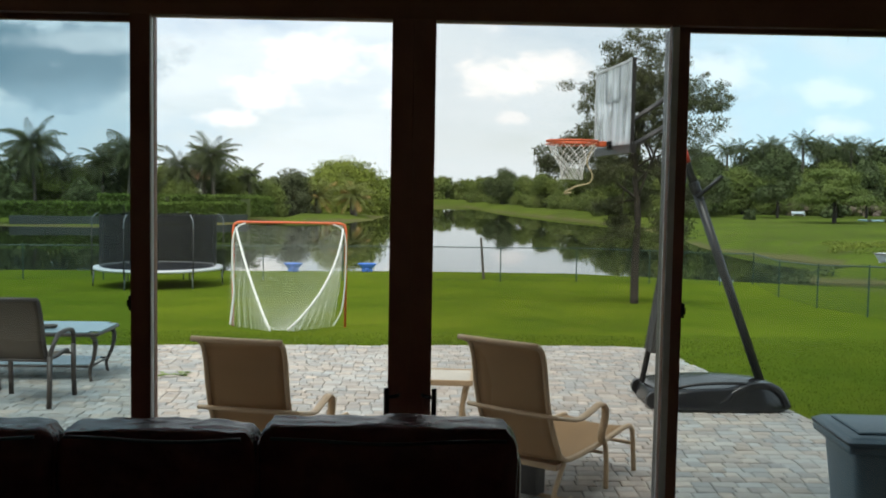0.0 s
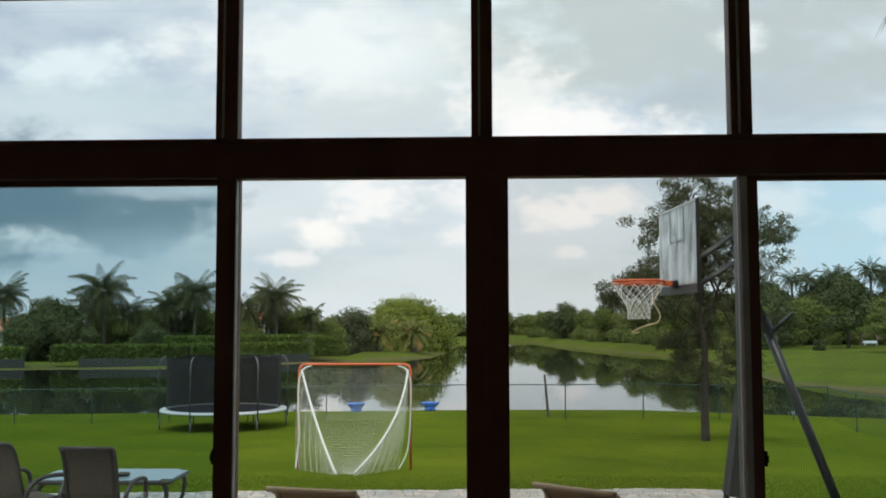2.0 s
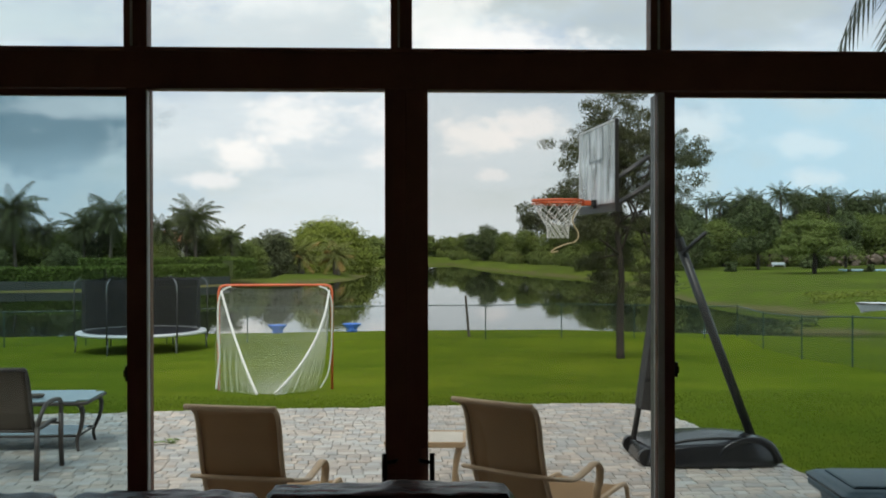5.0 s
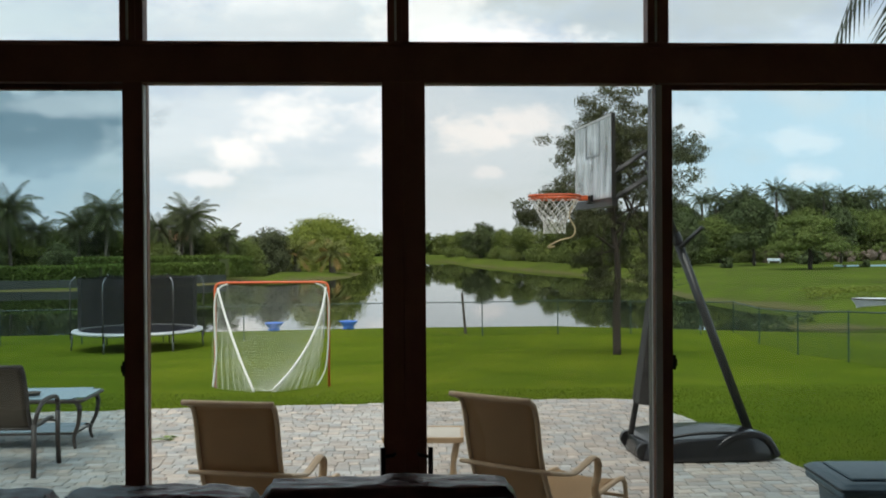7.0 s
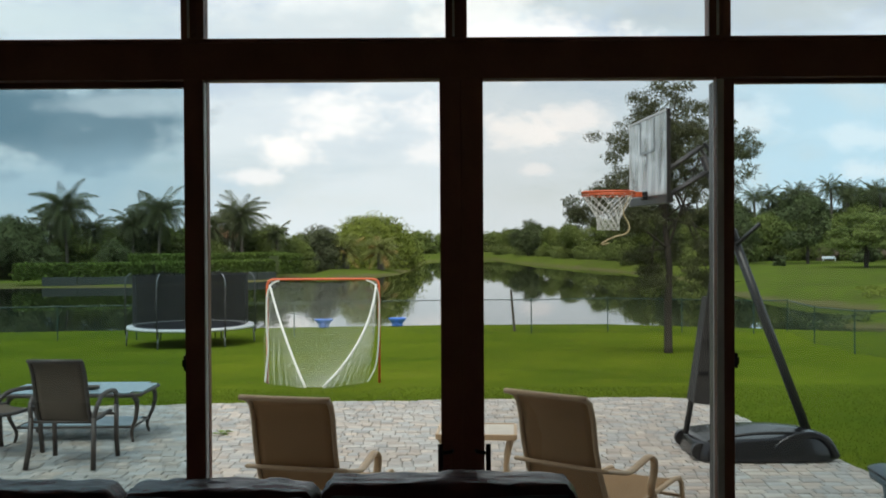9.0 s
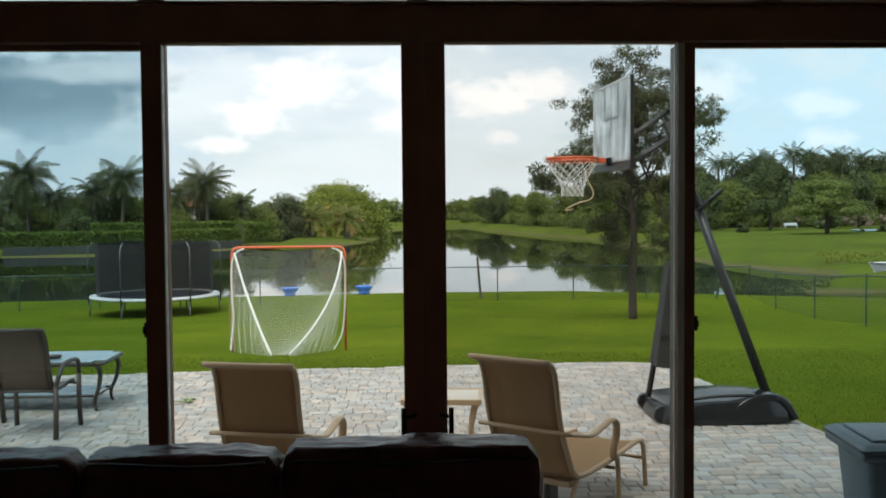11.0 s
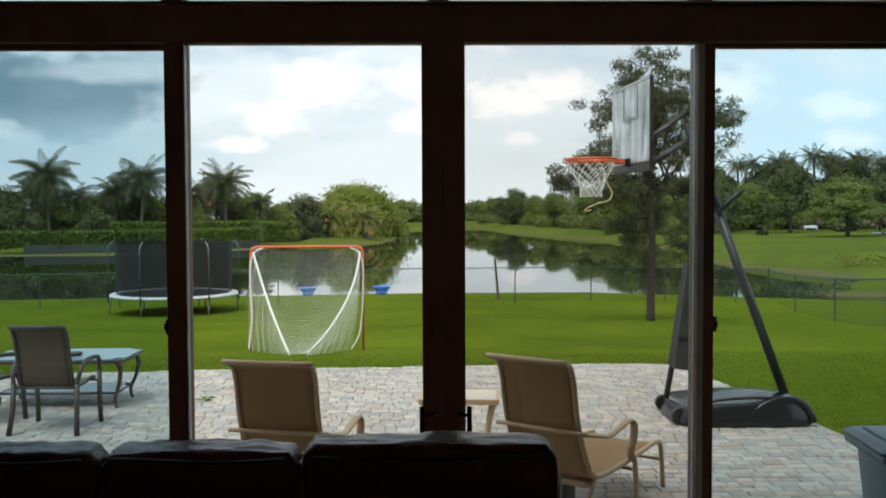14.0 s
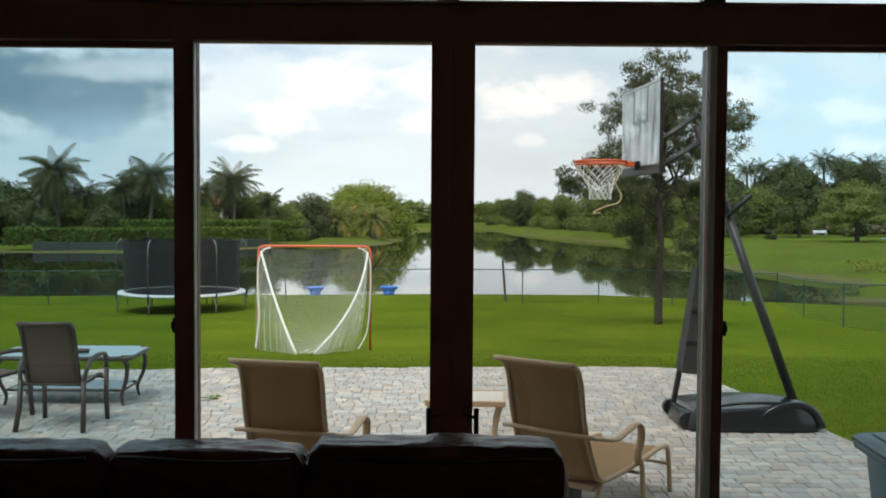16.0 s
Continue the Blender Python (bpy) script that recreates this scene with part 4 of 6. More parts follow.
def glass_table():
    base = thing("patio_table", -3.74, 9.52, PATIO, 1, "low brown metal patio table with a blue-grey glass top", "table")
    bm = box(bmesh.new(), -0.66, 0.66, -0.36, 0.36, 0.475, 0.487)
    bmesh.ops.bevel(bm, geom=[e for e in bm.edges if abs(e.verts[0].co.z - e.verts[1].co.z) > 0.005], offset=0.10, segments=5, affect="EDGES")
    part("tabletop", bm, M["table_glass"], base, "blue-grey glass top")
    outline = [(0.60, -0.36), (0.65, -0.31), (0.65, 0.31), (0.60, 0.36), (-0.60, 0.36), (-0.65, 0.31), (-0.65, -0.31), (-0.60, -0.36), (0.60, -0.36)]
    part("apron", tubed([(x, y, 0.46) for x, y in outline], 0.018, 8), M["brown_metal"], base, smooth=True)
    bm = box(bmesh.new(), -0.52, 0.52, -0.24, 0.24, 0.150, 0.158, 0.003)
    part("lower_shelf", bm, M["table_glass"], base, "blue-grey glass shelf")
    for y in (-0.25, 0.25):
        part("shelf_bar", tubed(((-0.56, y, 0.14), (0.56, y, 0.14)), 0.011), M["brown_metal"], base, smooth=True)
    for x in (-0.56, 0.56):
        part("shelf_bar", tubed(((x, -0.25, 0.14), (x, 0.25, 0.14)), 0.011), M["brown_metal"], base, smooth=True)
    for sx in (-1, 1):
        for sy in (-1, 1):
            part("leg", tubed(curve_points([(sx * 0.56, sy * 0.27, 0.46), (sx * 0.615, sy * 0.30, 0.39), (sx * 0.60, sy * 0.29, 0.24), (sx * 0.55, sy * 0.255, 0.10), (sx * 0.565, sy * 0.265, 0.0)], 5),
                              [0.026 - 0.0006 * k for k in range(21)], 8), M["brown_metal"], base, smooth=True)
    tray = thing("ashtray", -3.62, 9.42, PATIO + 0.485, 0, "small brown dish on the glass table", "dish")
    bm = bmesh.new()
    bmesh.ops.create_cone(bm, cap_ends=True, segments=20, radius1=0.06, radius2=0.08, depth=0.028, matrix=Matrix.Translation((0, 0, 0.015)))
    top = max(bm.faces, key=lambda f: f.calc_center_median().z)
    bmesh.ops.inset_individual(bm, faces=[top], thickness=0.018, depth=-0.018)
    part("dish", bm, M["old_wood"], tray)


glass_table()


def wheeled_bin():
    base = thing("trash_bin", 2.52, 5.15, PATIO, -4, "blue-grey plastic trash bin with a closed lid", "bin")
    base.scale = (1.0, 1.0, 0.895)
    bm = box(bmesh.new(), -0.30, 0.30, -0.24, 0.24, 0.03, 0.66, 0.04)
    for v in bm.verts:
        s = 0.80 + 0.20 * v.co.z / 0.66
        v.co.x, v.co.y = v.co.x * s, v.co.y * s
    part("body", bm, M["bin"], base, smooth=True)
    bm = box(bmesh.new(), -0.345, 0.345, -0.285, 0.285, 0.645, 0.70, 0.022)
    part("rim", bm, M["bin"], base, smooth=True)
    bm = box(bmesh.new(), -0.355, 0.355, -0.295, 0.295, 0.690, 0.745, 0.03)
    for v in bm.verts:
        if v.co.z > 0.72:
            v.co.z += 0.035 * max(0, 1 - (v.co.x / 0.36) ** 2) * max(0, 1 - (v.co.y / 0.3) ** 2)
            v.co.x *= 0.93
            v.co.y *= 0.93
    lid = part("lid", bm, M["bin"], base, smooth=True)
    part("lid_ridge", box(bmesh.new(), -0.27, 0.27, -0.21, 0.21, 0.742, 0.762, 0.012), M["bin"], lid, smooth=True)
    for x in (-0.22, 0.22):
        part("wheel", tubed(((x - 0.02, 0.23, 0.06), (x + 0.02, 0.23, 0.06)), 0.06, 16), M["black"], base)


wheeled_bin()


# ---- basketball hoop ----
def hoop():
    base = thing("basketball_hoop", 2.60, 8.70, PATIO, 0, "portable basketball hoop with whitish clear board on a charcoal base", "basketball hoop")
    bm = bmesh.new()
    made = bmesh.ops.create_cube(bm, size=2)
    bmesh.ops.subdivide_edges(bm, edges=bm.edges[:], cuts=13, use_grid_fill=True)
    for v in bm.verts:
        p = v.co.copy()
        n = (abs(p.x) ** 6 + abs(p.y) ** 4) ** (1 / 5)
        k = 1 / max(1, n ** 0.9)
        x, y = p.x * k * 0.62, p.y * k * 0.45
        high = 0.15 + 0.10 * max(0, math.sin((x + 0.62) * 2.3)) * (1 - 0.55 * abs(p.y)) + (0.05 if x > 0.05 and y < -0.15 else 0) * math.sin((x - 0.05) * 5.3)
        v.co = (x * (1.0 if p.z < 0 else 0.95), y * (1.0 if p.z < 0 else 0.90), 0.012 if p.z < 0 else high)
        if abs(p.z) < 0.99:
            t = (p.z + 1) / 2
            v.co = (x * (1 - 0.05 * t * t), y * (1 - 0.10 * t * t), 0.012 + (high - 0.012) * t)
    tank = part("base", bm, M["charcoal"], base, "charcoal plastic water base", True)
    part("base_groove", tubed(curve_points([(-0.50, -0.30, 0.16), (-0.2, -0.33, 0.225), (0.1, -0.36, 0.245), (0.38, -0.36, 0.225), (0.52, -0.30, 0.16)], 5), 0.014, 8), M["black"], tank, smooth=True)
    part("base_arch", tubed(curve_points([(0.02, -0.435, 0.03), (0.10, -0.42, 0.17), (0.30, -0.41, 0.235), (0.48, -0.41, 0.20), (0.585, -0.40, 0.04)], 6), 0.030, 8, 0.6), M["charcoal"], tank, smooth=True)
    for y in (-0.30, 0.30):
        part("wheel", tubed(((-0.57, y - 0.03, 0.075), (-0.57, y + 0.03, 0.075)), 0.075, 18), M["black"], base)
    foot, top = Vector((0.455, -0.04, 0.20)), Vector((-0.455, 0.0, 2.66))
    way = (top - foot).normalized()
    part("lower_pole", tubed((foot, foot.lerp(top, 0.72)), 0.042, 12), M["hoop_metal"], base, smooth=True)
    part("upper_pole", tubed((foot.lerp(top, 0.70), top), 0.036, 12), M["hoop_metal"], base, smooth=True)
    part("red_band", tubed((foot.lerp(top, 0.80), foot.lerp(top, 0.85)), 0.039, 12), M["red"], base, "red decal round the pole", True)
    part("height_handle", tubed(curve_points([(-0.18, -0.06, 1.86), (-0.08, -0.10, 1.96), (0.02, -0.10, 2.05)], 4), 0.020, 8), M["black"], base, smooth=True)
    part("lock_collar", tubed((foot.lerp(top, 0.69), foot.lerp(top, 0.73)), 0.050, 12), M["black"], base)
    for y in (0.02,):
        part("brace", tubed(((-0.60, y + 0.05, 0.16), (-0.37, y * 0.4, 1.55), (-0.28, y * 0.2, 2.1)), 0.027, 8), M["hoop_metal"], base, smooth=True)
    bm = bmesh.new()
    lower, upper = [(-0.568, -0.09, 0.46), (-0.568, 0.15, 0.46)], [(-0.44, -0.07, 1.40), (-0.44, 0.10, 1.40)]
    a = [bm.verts.new(p) for p in (lower[0], lower[1], upper[1], upper[0])]
    face = bm.faces.new(a)
    made = bmesh.ops.extrude_face_region(bm, geom=[face])
    bmesh.ops.translate(bm, verts=[v for v in made["geom"] if isinstance(v, bmesh.types.BMVert)], vec=(0.15, 0, -0.02))
    bmesh.ops.recalc_face_normals(bm, faces=bm.faces)
    pad = part("pole_pad", bm, M["hoop_panel"], base, "grey padded panel between the braces")
    for z, x in ((0.72, -0.540), (1.0, -0.486)):
        part("strap", box(bmesh.new(), x + 0.012, x + 0.10, -0.096, 0.145, z, z + 0.02), M["black"], pad)
    # backboard stands across x, facing the open patio
    bx = -0.95
    lift = 0.15
    low, high = 2.22, 3.005
    board = part("backboard", boxed(-0.008, 0.008, -0.585, 0.585, low + 0.08, high - 0.02), M["acrylic"], base, "streaked clear acrylic board")
    board.matrix_basis = pose(-0.957, -0.05, 0, 0, 0, 4.1)
    for y0, y1, key in ((-0.60, -0.580, "hoop_metal"), (0.584, 0.60, "pad")):
        part("board_frame", box(bmesh.new(), -0.012, 0.020, y0, y1, low, high, 0.004), M[key], board)
    part("board_frame", box(bmesh.new(), -0.012, 0.045, -0.580, 0.584, low, low + 0.08, 0.006), M["hoop_metal"], board)
    part("board_frame", box(bmesh.new(), -0.012, 0.018, -0.580, 0.584, high - 0.02, high, 0.004), M["pad"], board)
    for y0, y1, z0, z1 in ((-0.235, -0.205, 2.68, 2.97), (0.195, 0.225, 2.68, 2.97), (-0.205, 0.195, 2.68, 2.70)):
        part("target_line", boxed(-0.014, -0.009, y0, y1, z0, z1), M["board_line"], board)
    for y in (-0.22, 0.22):
        part("board_support", box(bmesh.new(), bx + 0.032, bx + 0.065, y - 0.02, y + 0.02, 2.10 + lift, 2.60 + lift, 0.004), M["hoop_metal"], base)
    for y in (-0.09, 0.09):
        part("arm", tubed(((bx + 0.06, y, 2.30 + lift), (-0.46, y, 2.60 + lift)), 0.017, 8), M["hoop_metal"], base, smooth=True)
        part("arm", tubed(((bx + 0.06, y, 2.08 + lift), (-0.34, y, 2.42 + lift)), 0.017, 8), M["hoop_metal"], base, smooth=True)
        part("end_plate", tubed(((-0.47, y * 1.2, 2.62 + lift), (-0.33, y * 1.2, 2.40 + lift)), 0.030, 8, 0.5), M["hoop_metal"], base)
    cx, rz, r = -1.305, 2.190 + 0.15, 0.228
    rim = part("rim", tubed([(cx + r * math.cos(a), r * math.sin(a), rz) for a in np.linspace(0, 2 * math.pi, 33)], 0.011, 8), M["orange"], base, "orange steel rim", True)
    part("rim_lip", tubed([(cx + (r + 0.004) * math.cos(a), (r + 0.004) * math.sin(a), rz - 0.03) for a in np.linspace(0, 2 * math.pi, 33)], 0.006, 6), M["orange"], rim, smooth=True)
    part("rim_bracket", box(bmesh.new(), cx + r + 0.07, bx - 0.014, -0.07, 0.07, rz - 0.07, rz + 0.005, 0.01), M["black"], rim)
    part("rim_arm", box(bmesh.new(), cx + r - 0.02, cx + r + 0.068, -0.05, 0.05, rz - 0.045, rz + 0.002, 0.008), M["orange"], rim)
    bm = bmesh.new()
    turns, levels = 12, 7

    def net_point(k, level):
        t = level / levels
        a = 2 * math.pi * (k + 0.5 * (level % 2)) / turns
        rr = r * (1 - 0.57 * min(1.0, t / 0.62) ** 0.85)
        return (cx + rr * math.cos(a), rr * math.sin(a), rz - 0.02 - 0.32 * t ** 0.8)
    for k in range(turns):
        for level in range(levels):
            step = (k + 1 if level % 2 else k, k if level % 2 else k - 1)
            for to in step:
                tube(bm, (net_point(k, level), net_point(to, level + 1)), 0.0038, 4)
    part("net", bm, M["cord"], rim, "white knotted net")
    part("loose_cord", tubed(curve_points([(cx + 0.18, -0.11, rz - 0.02), (cx + 0.11, -0.14, rz - 0.18), (cx + 0.16, -0.15, rz - 0.30), (cx + 0.13, -0.16, rz - 0.37), (cx + 0.04, -0.16, rz - 0.395),
                                           (cx - 0.06, -0.15, rz - 0.44), (cx - 0.08, -0.15, rz - 0.465), (cx - 0.02, -0.15, rz - 0.455)], 5), 0.0065, 6), M["rope"], rim, "yellowed hanging rope", True)


hoop()


# ---- on the lawn ----
def lacrosse_goal():
    base = thing("lacrosse_goal", -2.33, 17.0, -0.76, 0.5, "orange pipe lacrosse goal with a white net on the lawn", "goal")
    w, h = 0.985, 1.85
    pipe = curve_points([(-w, 0, 0.0), (-w, 0, h - 0.12)], 2)[:-1] + curve_points([(-w, 0, h - 0.12), (-w + 0.035, 0, h - 0.03), (-w + 0.12, 0, h)], 4)[:-1] + \
        curve_points([(-w + 0.12, 0, h), (w - 0.12, 0, h)], 3)[:-1] + curve_points([(w - 0.12, 0, h), (w - 0.035, 0, h - 0.03), (w, 0, h - 0.12)], 4)[:-1] + [Vector((w, 0, h - 0.12)), Vector((w, 0, 0))]
    part("pipe_frame", tubed(pipe, 0.023, 10), M["orange"], base, "orange steel pipe frame", True)
    apex = Vector((0.08, -1.90, 0.24))
    corner = {s: Vector((s * (w - 0.05), -0.02, h - 0.10)) for s in (-1, 1)}

    def hem(s, t):
        p = corner[s].lerp(apex + Vector((s * 0.14, 0, 0)), t)
        return p + Vector((0.66 * t * (1 - t) if s > 0 else -0.08 * t * (1 - t), 0.0, -0.26 * t * (1 - t)))
    for s in (-1, 1):
        part("lacing", tubed([hem(s, t) for t in np.linspace(0, 1, 12)], 0.020, 6), M["cord"], base, "thick white lacing cord", True)
        # the net's edge is laced tight along one post and hangs free of the other low down
        slack = 0.20 if s > 0 else -0.03
        part("post_lacing", tubed(curve_points([(s * (w - 0.22), -0.03, h - 0.02), (s * (w - 0.07), -0.03, h - 0.10), (s * (w + 0.0), -0.04, h - 0.34), (s * w, -0.045, 1.0), (s * (w - 0.02), -0.045, 0.62),
                                                (s * (w - 0.35 * slack), -0.06, 0.3), (s * (w - slack), -0.10, 0.05)], 5), 0.015 if s > 0 else 0.018, 6), M["cord"], base, "white edge cord of the net", True)
    # netting: a curtain of cords from the bar to the apex, and one each side
    bm = bmesh.new()

    def strand(points, width):
        for a, b in zip(points, points[1:]):
            side = (b - a).cross(Vector((0.2, 1, 0.1))).normalized() * width / 2
            bm.faces.new([bm.verts.new(p) for p in (a - side, a + side, b + side, b - side)])

    def back(u, t):
        left, right = hem(-1, t), hem(1, t)
        p = left.lerp(right, u)
        lift = Vector((0, -0.12, -0.05)) * 4 * u * (1 - u) * (1 - t)
        if t < 0.12:
            p.z += (h - 0.03 - corner[1].z) * (1 - t / 0.12)
        return p + lift

    for u in np.linspace(0, 1, 44):
        strand([back(u, t) for t in np.linspace(0, 1, 9)], 0.0020)
    for t in np.linspace(0, 1, 38):
        strand([back(u, t) for u in np.linspace(0, 1, 7)], 0.0020)
    part("back_net", bm, M["cord"], base, "white string netting")
    for s in (-1, 1):
        bm = bmesh.new()

        def panel(u, t):
            low = Vector((s * (w - 0.01 - (0.20 if s > 0 else -0.03)), -0.10, 0.04)).lerp(apex + Vector((s * 0.10, 0, -0.10)), u)
            p = hem(s, u).lerp(low, t)
            return p + Vector((s * 0.05, -0.03, 0)) * math.sin(math.pi * t) * (1 - u) + Vector((0.012 * math.sin(40 * u), 0, 0)) * t
        for u in np.linspace(0, 1, 34):
            strand([panel(u, t) for t in np.linspace(0, 1, 7)], 0.0020 + (0.004 if round(u * 33) in (3, 8, 12, 17, 21, 26) else 0))
        for t in np.linspace(0, 1, 36):
            strand([panel(u, t) for u in np.linspace(0, 1, 7)], 0.0018)
        part("side_net", bm, M["cord"], base, "white string netting")


lacrosse_goal()


def trampoline():
    gz = float(ground_height(-8.38, 31.0))
    base = thing("trampoline", -8.38, 31.0, gz, 0, "round trampoline with a black safety net and white edge", "trampoline")
    r, z = 1.96, -0.94 - gz
    circle = [(math.cos(a), math.sin(a)) for a in np.linspace(0, 2 * math.pi, 49)]
    part("frame_ring", tubed([(r * c, r * s, z - 0.03) for c, s in circle], 0.03, 8), M["galvanised"], base, smooth=True)
    bm = bmesh.new()
    rings = [[bm.verts.new((rr * c, rr * s, zz)) for c, s in circle[:-1]] for rr, zz in ((r - 0.24, z + 0.01), (r - 0.22, z + 0.03), (r + 0.03, z + 0.025), (r + 0.05, z - 0.045), (r + 0.02, z - 0.045))]
    for a, b in zip(rings, rings[1:]):
        for k in range(48):
            bm.faces.new((a[k], a[(k + 1) % 48], b[(k + 1) % 48], b[k]))
    bmesh.ops.recalc_face_normals(bm, faces=bm.faces)
    part("edge_padding", bm, M["pad"], base, "white padded edge", True)
    bm = bmesh.new()
    bmesh.ops.create_circle(bm, cap_ends=True, segments=48, radius=r - 0.21, matrix=Matrix.Translation((0, 0, z)))
    part("jump_mat", bm, M["mat"], base, "dark blue jumping mat")
    for k in range(6):
        a = 2 * math.pi * k / 6 + radians(15)
        c, s = math.cos(a), math.sin(a)
        part("leg", tubed(((r * c, r * s, z - 0.03), (r * 1.02 * c, r * 1.02 * s, -0.03)), 0.026, 8), M["galvanised"], base, smooth=True)
        pole = part("net_pole", tubed(((r * 1.03 * c, r * 1.03 * s, z - 0.25), (r * 1.03 * c, r * 1.03 * s, z + 1.30)), 0.022, 8), M["hoop_panel"], base, "dark sleeve round the pole", True)
        part("pole_tip", tubed(curve_points([(r * 1.03 * c, r * 1.03 * s, z + 1.30), (r * 1.02 * c, r * 1.02 * s, z + 1.54), (r * 0.94 * c, r * 0.94 * s, z + 1.70)], 4), 0.019, 8),
             M["galvanised"], pole, "bare steel bent pole tip", True)
    bm = bmesh.new()
    low = [bm.verts.new(((r - 0.16) * c, (r - 0.16) * s, z + 0.06)) for c, s in circle[:-1]]
    top = [bm.verts.new((r * 0.92 * c, r * 0.92 * s, z + 1.69 - 0.05 * abs(math.sin(3 * (math.atan2(s, c) - radians(15)))))) for c, s in circle[:-1]]
    for k in range(48):
        bm.faces.new((low[k], low[(k + 1) % 48], top[(k + 1) % 48], top[k]))
    part("safety_net", bm, M["net_black"], base, "black mesh safety net")


trampoline()


def blue_tub(x, y, label):
    gz = float(ground_height(x, y))
    base = thing("blue_tub", x, y, gz, 0, label, "tub", "blue tubs by the water")
    base.scale = (1.1, 1.0, 0.62)
    bm = bmesh.new()
    profile = ((0.18, 0.0), (0.20, 0.02), (0.20, 0.10), (0.17, 0.16), (0.22, 0.26), (0.33, 0.38), (0.33, 0.42), (0.29, 0.42), (0.18, 0.27))
    rings = [[bm.verts.new((rr * math.cos(a), 0.8 * rr * math.sin(a), zz + 0.1 * (zz > 0.3))) for a in np.linspace(0, 2 * math.pi, 21)[:-1]] for rr, zz in profile]
    for a, b in zip(rings, rings[1:]):
        for k in range(20):
            bm.faces.new((a[k], a[(k + 1) % 20], b[(k + 1) % 20], b[k]))
    bm.faces.new(rings[-1])
    bm.faces.new(rings[0][::-1])
    bmesh.ops.recalc_face_normals(bm, faces=bm.faces)
    part("body", bm, M["blue_plastic"], base, smooth=True)
    part("spout", box(bmesh.new(), -0.06, 0.06, -0.32, -0.20, 0.16, 0.24, 0.01), M["blue_plastic"], base)


blue_tub(-4.9, 37.2, "blue plastic tub standing by the water")
blue_tub(-2.05, 37.2, "blue plastic tub standing by the water")


def fence(points, name, label, gap=2.7, wire=0.0022):
    base = tagged(new(name), label, "fence", "garden fences")
    start = Vector((points[0][0], points[0][1], float(ground_height(*points[0]))))
    base.location = start
    tall = 1.18
    wires = bmesh.new()
    for (ax, ay), (bx, by) in zip(points, points[1:]):
        long = math.hypot(bx - ax, by - ay)
        count = max(1, round(long / gap))
        spots = [(ax + (bx - ax) * k / count, ay + (by - ay) * k / count) for k in range(count + 1)]
        feet = [Vector((x, y, float(ground_height(x, y)))) - start for x, y in spots]
        for f in feet[:-1] if (bx, by) != points[-1] else feet:
            part("post", tubed((f + Vector((0, 0, -0.1)), f + Vector((0, 0, tall + 0.05))), 0.020, 8), M["fence_green"], base)
        for f, g in zip(feet, feet[1:]):
            part("top_rail", tubed((f + Vector((0, 0, tall)), g + Vector((0, 0, tall))), 0.018, 6), M["fence_green"], base)
            n = int((g - f).length / 0.11)
            for k in range(-10, n):
                for up in (1, -1):
                    t0, t1 = k / n, (k + 10) / n
                    z0, z1 = (0.03, tall) if up > 0 else (tall, 0.03)
                    c0, c1 = max(t0, 0), min(t1, 1)
                    if c1 <= c0:
                        continue
                    p = f.lerp(g, c0) + Vector((0, 0, z0 + (z1 - z0) * (c0 - t0) / (t1 - t0)))
                    q = f.lerp(g, c1) + Vector((0, 0, z0 + (z1 - z0) * (c1 - t0) / (t1 - t0)))
                    w = Vector((0, 0, wire))
                    wires.faces.new([wires.verts.new(v) for v in (p - w, p + w, q + w, q - w)])
    tagged(part("chain_link", wires, M["fence_green"], base, "green chain-link mesh"), kind="stuff")


fence(((-35.19, 33.0), (2.753, 33.0), (10.88, 34.6), (12.58, 36.0)), "back_fence", "low green chain-link fence along the water")
fence(((9.4, 14.0), (9.88, 18.0), (10.36, 22.0), (10.85, 26.0), (11.68, 31.0), (12.58, 36.0)), "side_fence", "low green chain-link fence beside the lawn", 6.0, 0.0056)
gz = float(ground_height(2.25, 34.2))
lean = thing("leaning_post", 2.27, 34.2, gz, 0, "dark weathered wooden post leaning beside the fence", "post")
part("post", tubed(((0, 0, -0.1), (-0.06, 0, 0.6), (-0.13, 0, 1.46)), [0.05, 0.045, 0.04], 8), M["old_wood"], lean)


# ---- trees ----
def trunk_and_limbs(base, height, thick, limbs, material, wobble=0.08, seed=0):
    rng = random.Random(seed)
    pts = [(wobble * height * 0.3 * rng.uniform(-1, 1) * k / 5, wobble * height * 0.3 * rng.uniform(-1, 1) * k / 5, height * k / 5 - (0.15 if k == 0 else 0)) for k in range(6)]
    line = curve_points(pts, 3)
    bm = tubed(line, [thick * (1.25 - 0.85 * k / (len(line) - 1)) for k in range(len(line))], 10)
    for to in limbs:
        k = int(len(line) * rng.uniform(0.45, 0.9))
        a, b = line[k], Vector(to)
        mid = a.lerp(b, 0.5) + Vector((rng.uniform(-0.1, 0.1), rng.uniform(-0.1, 0.1), 0.06 * (b - a).length))
        tube(bm, curve_points([a, mid, b], 4), [thick * (0.42 - 0.036 * q) for q in range(9)], 6)
    return part("trunk", bm, M[material], base, smooth=True)


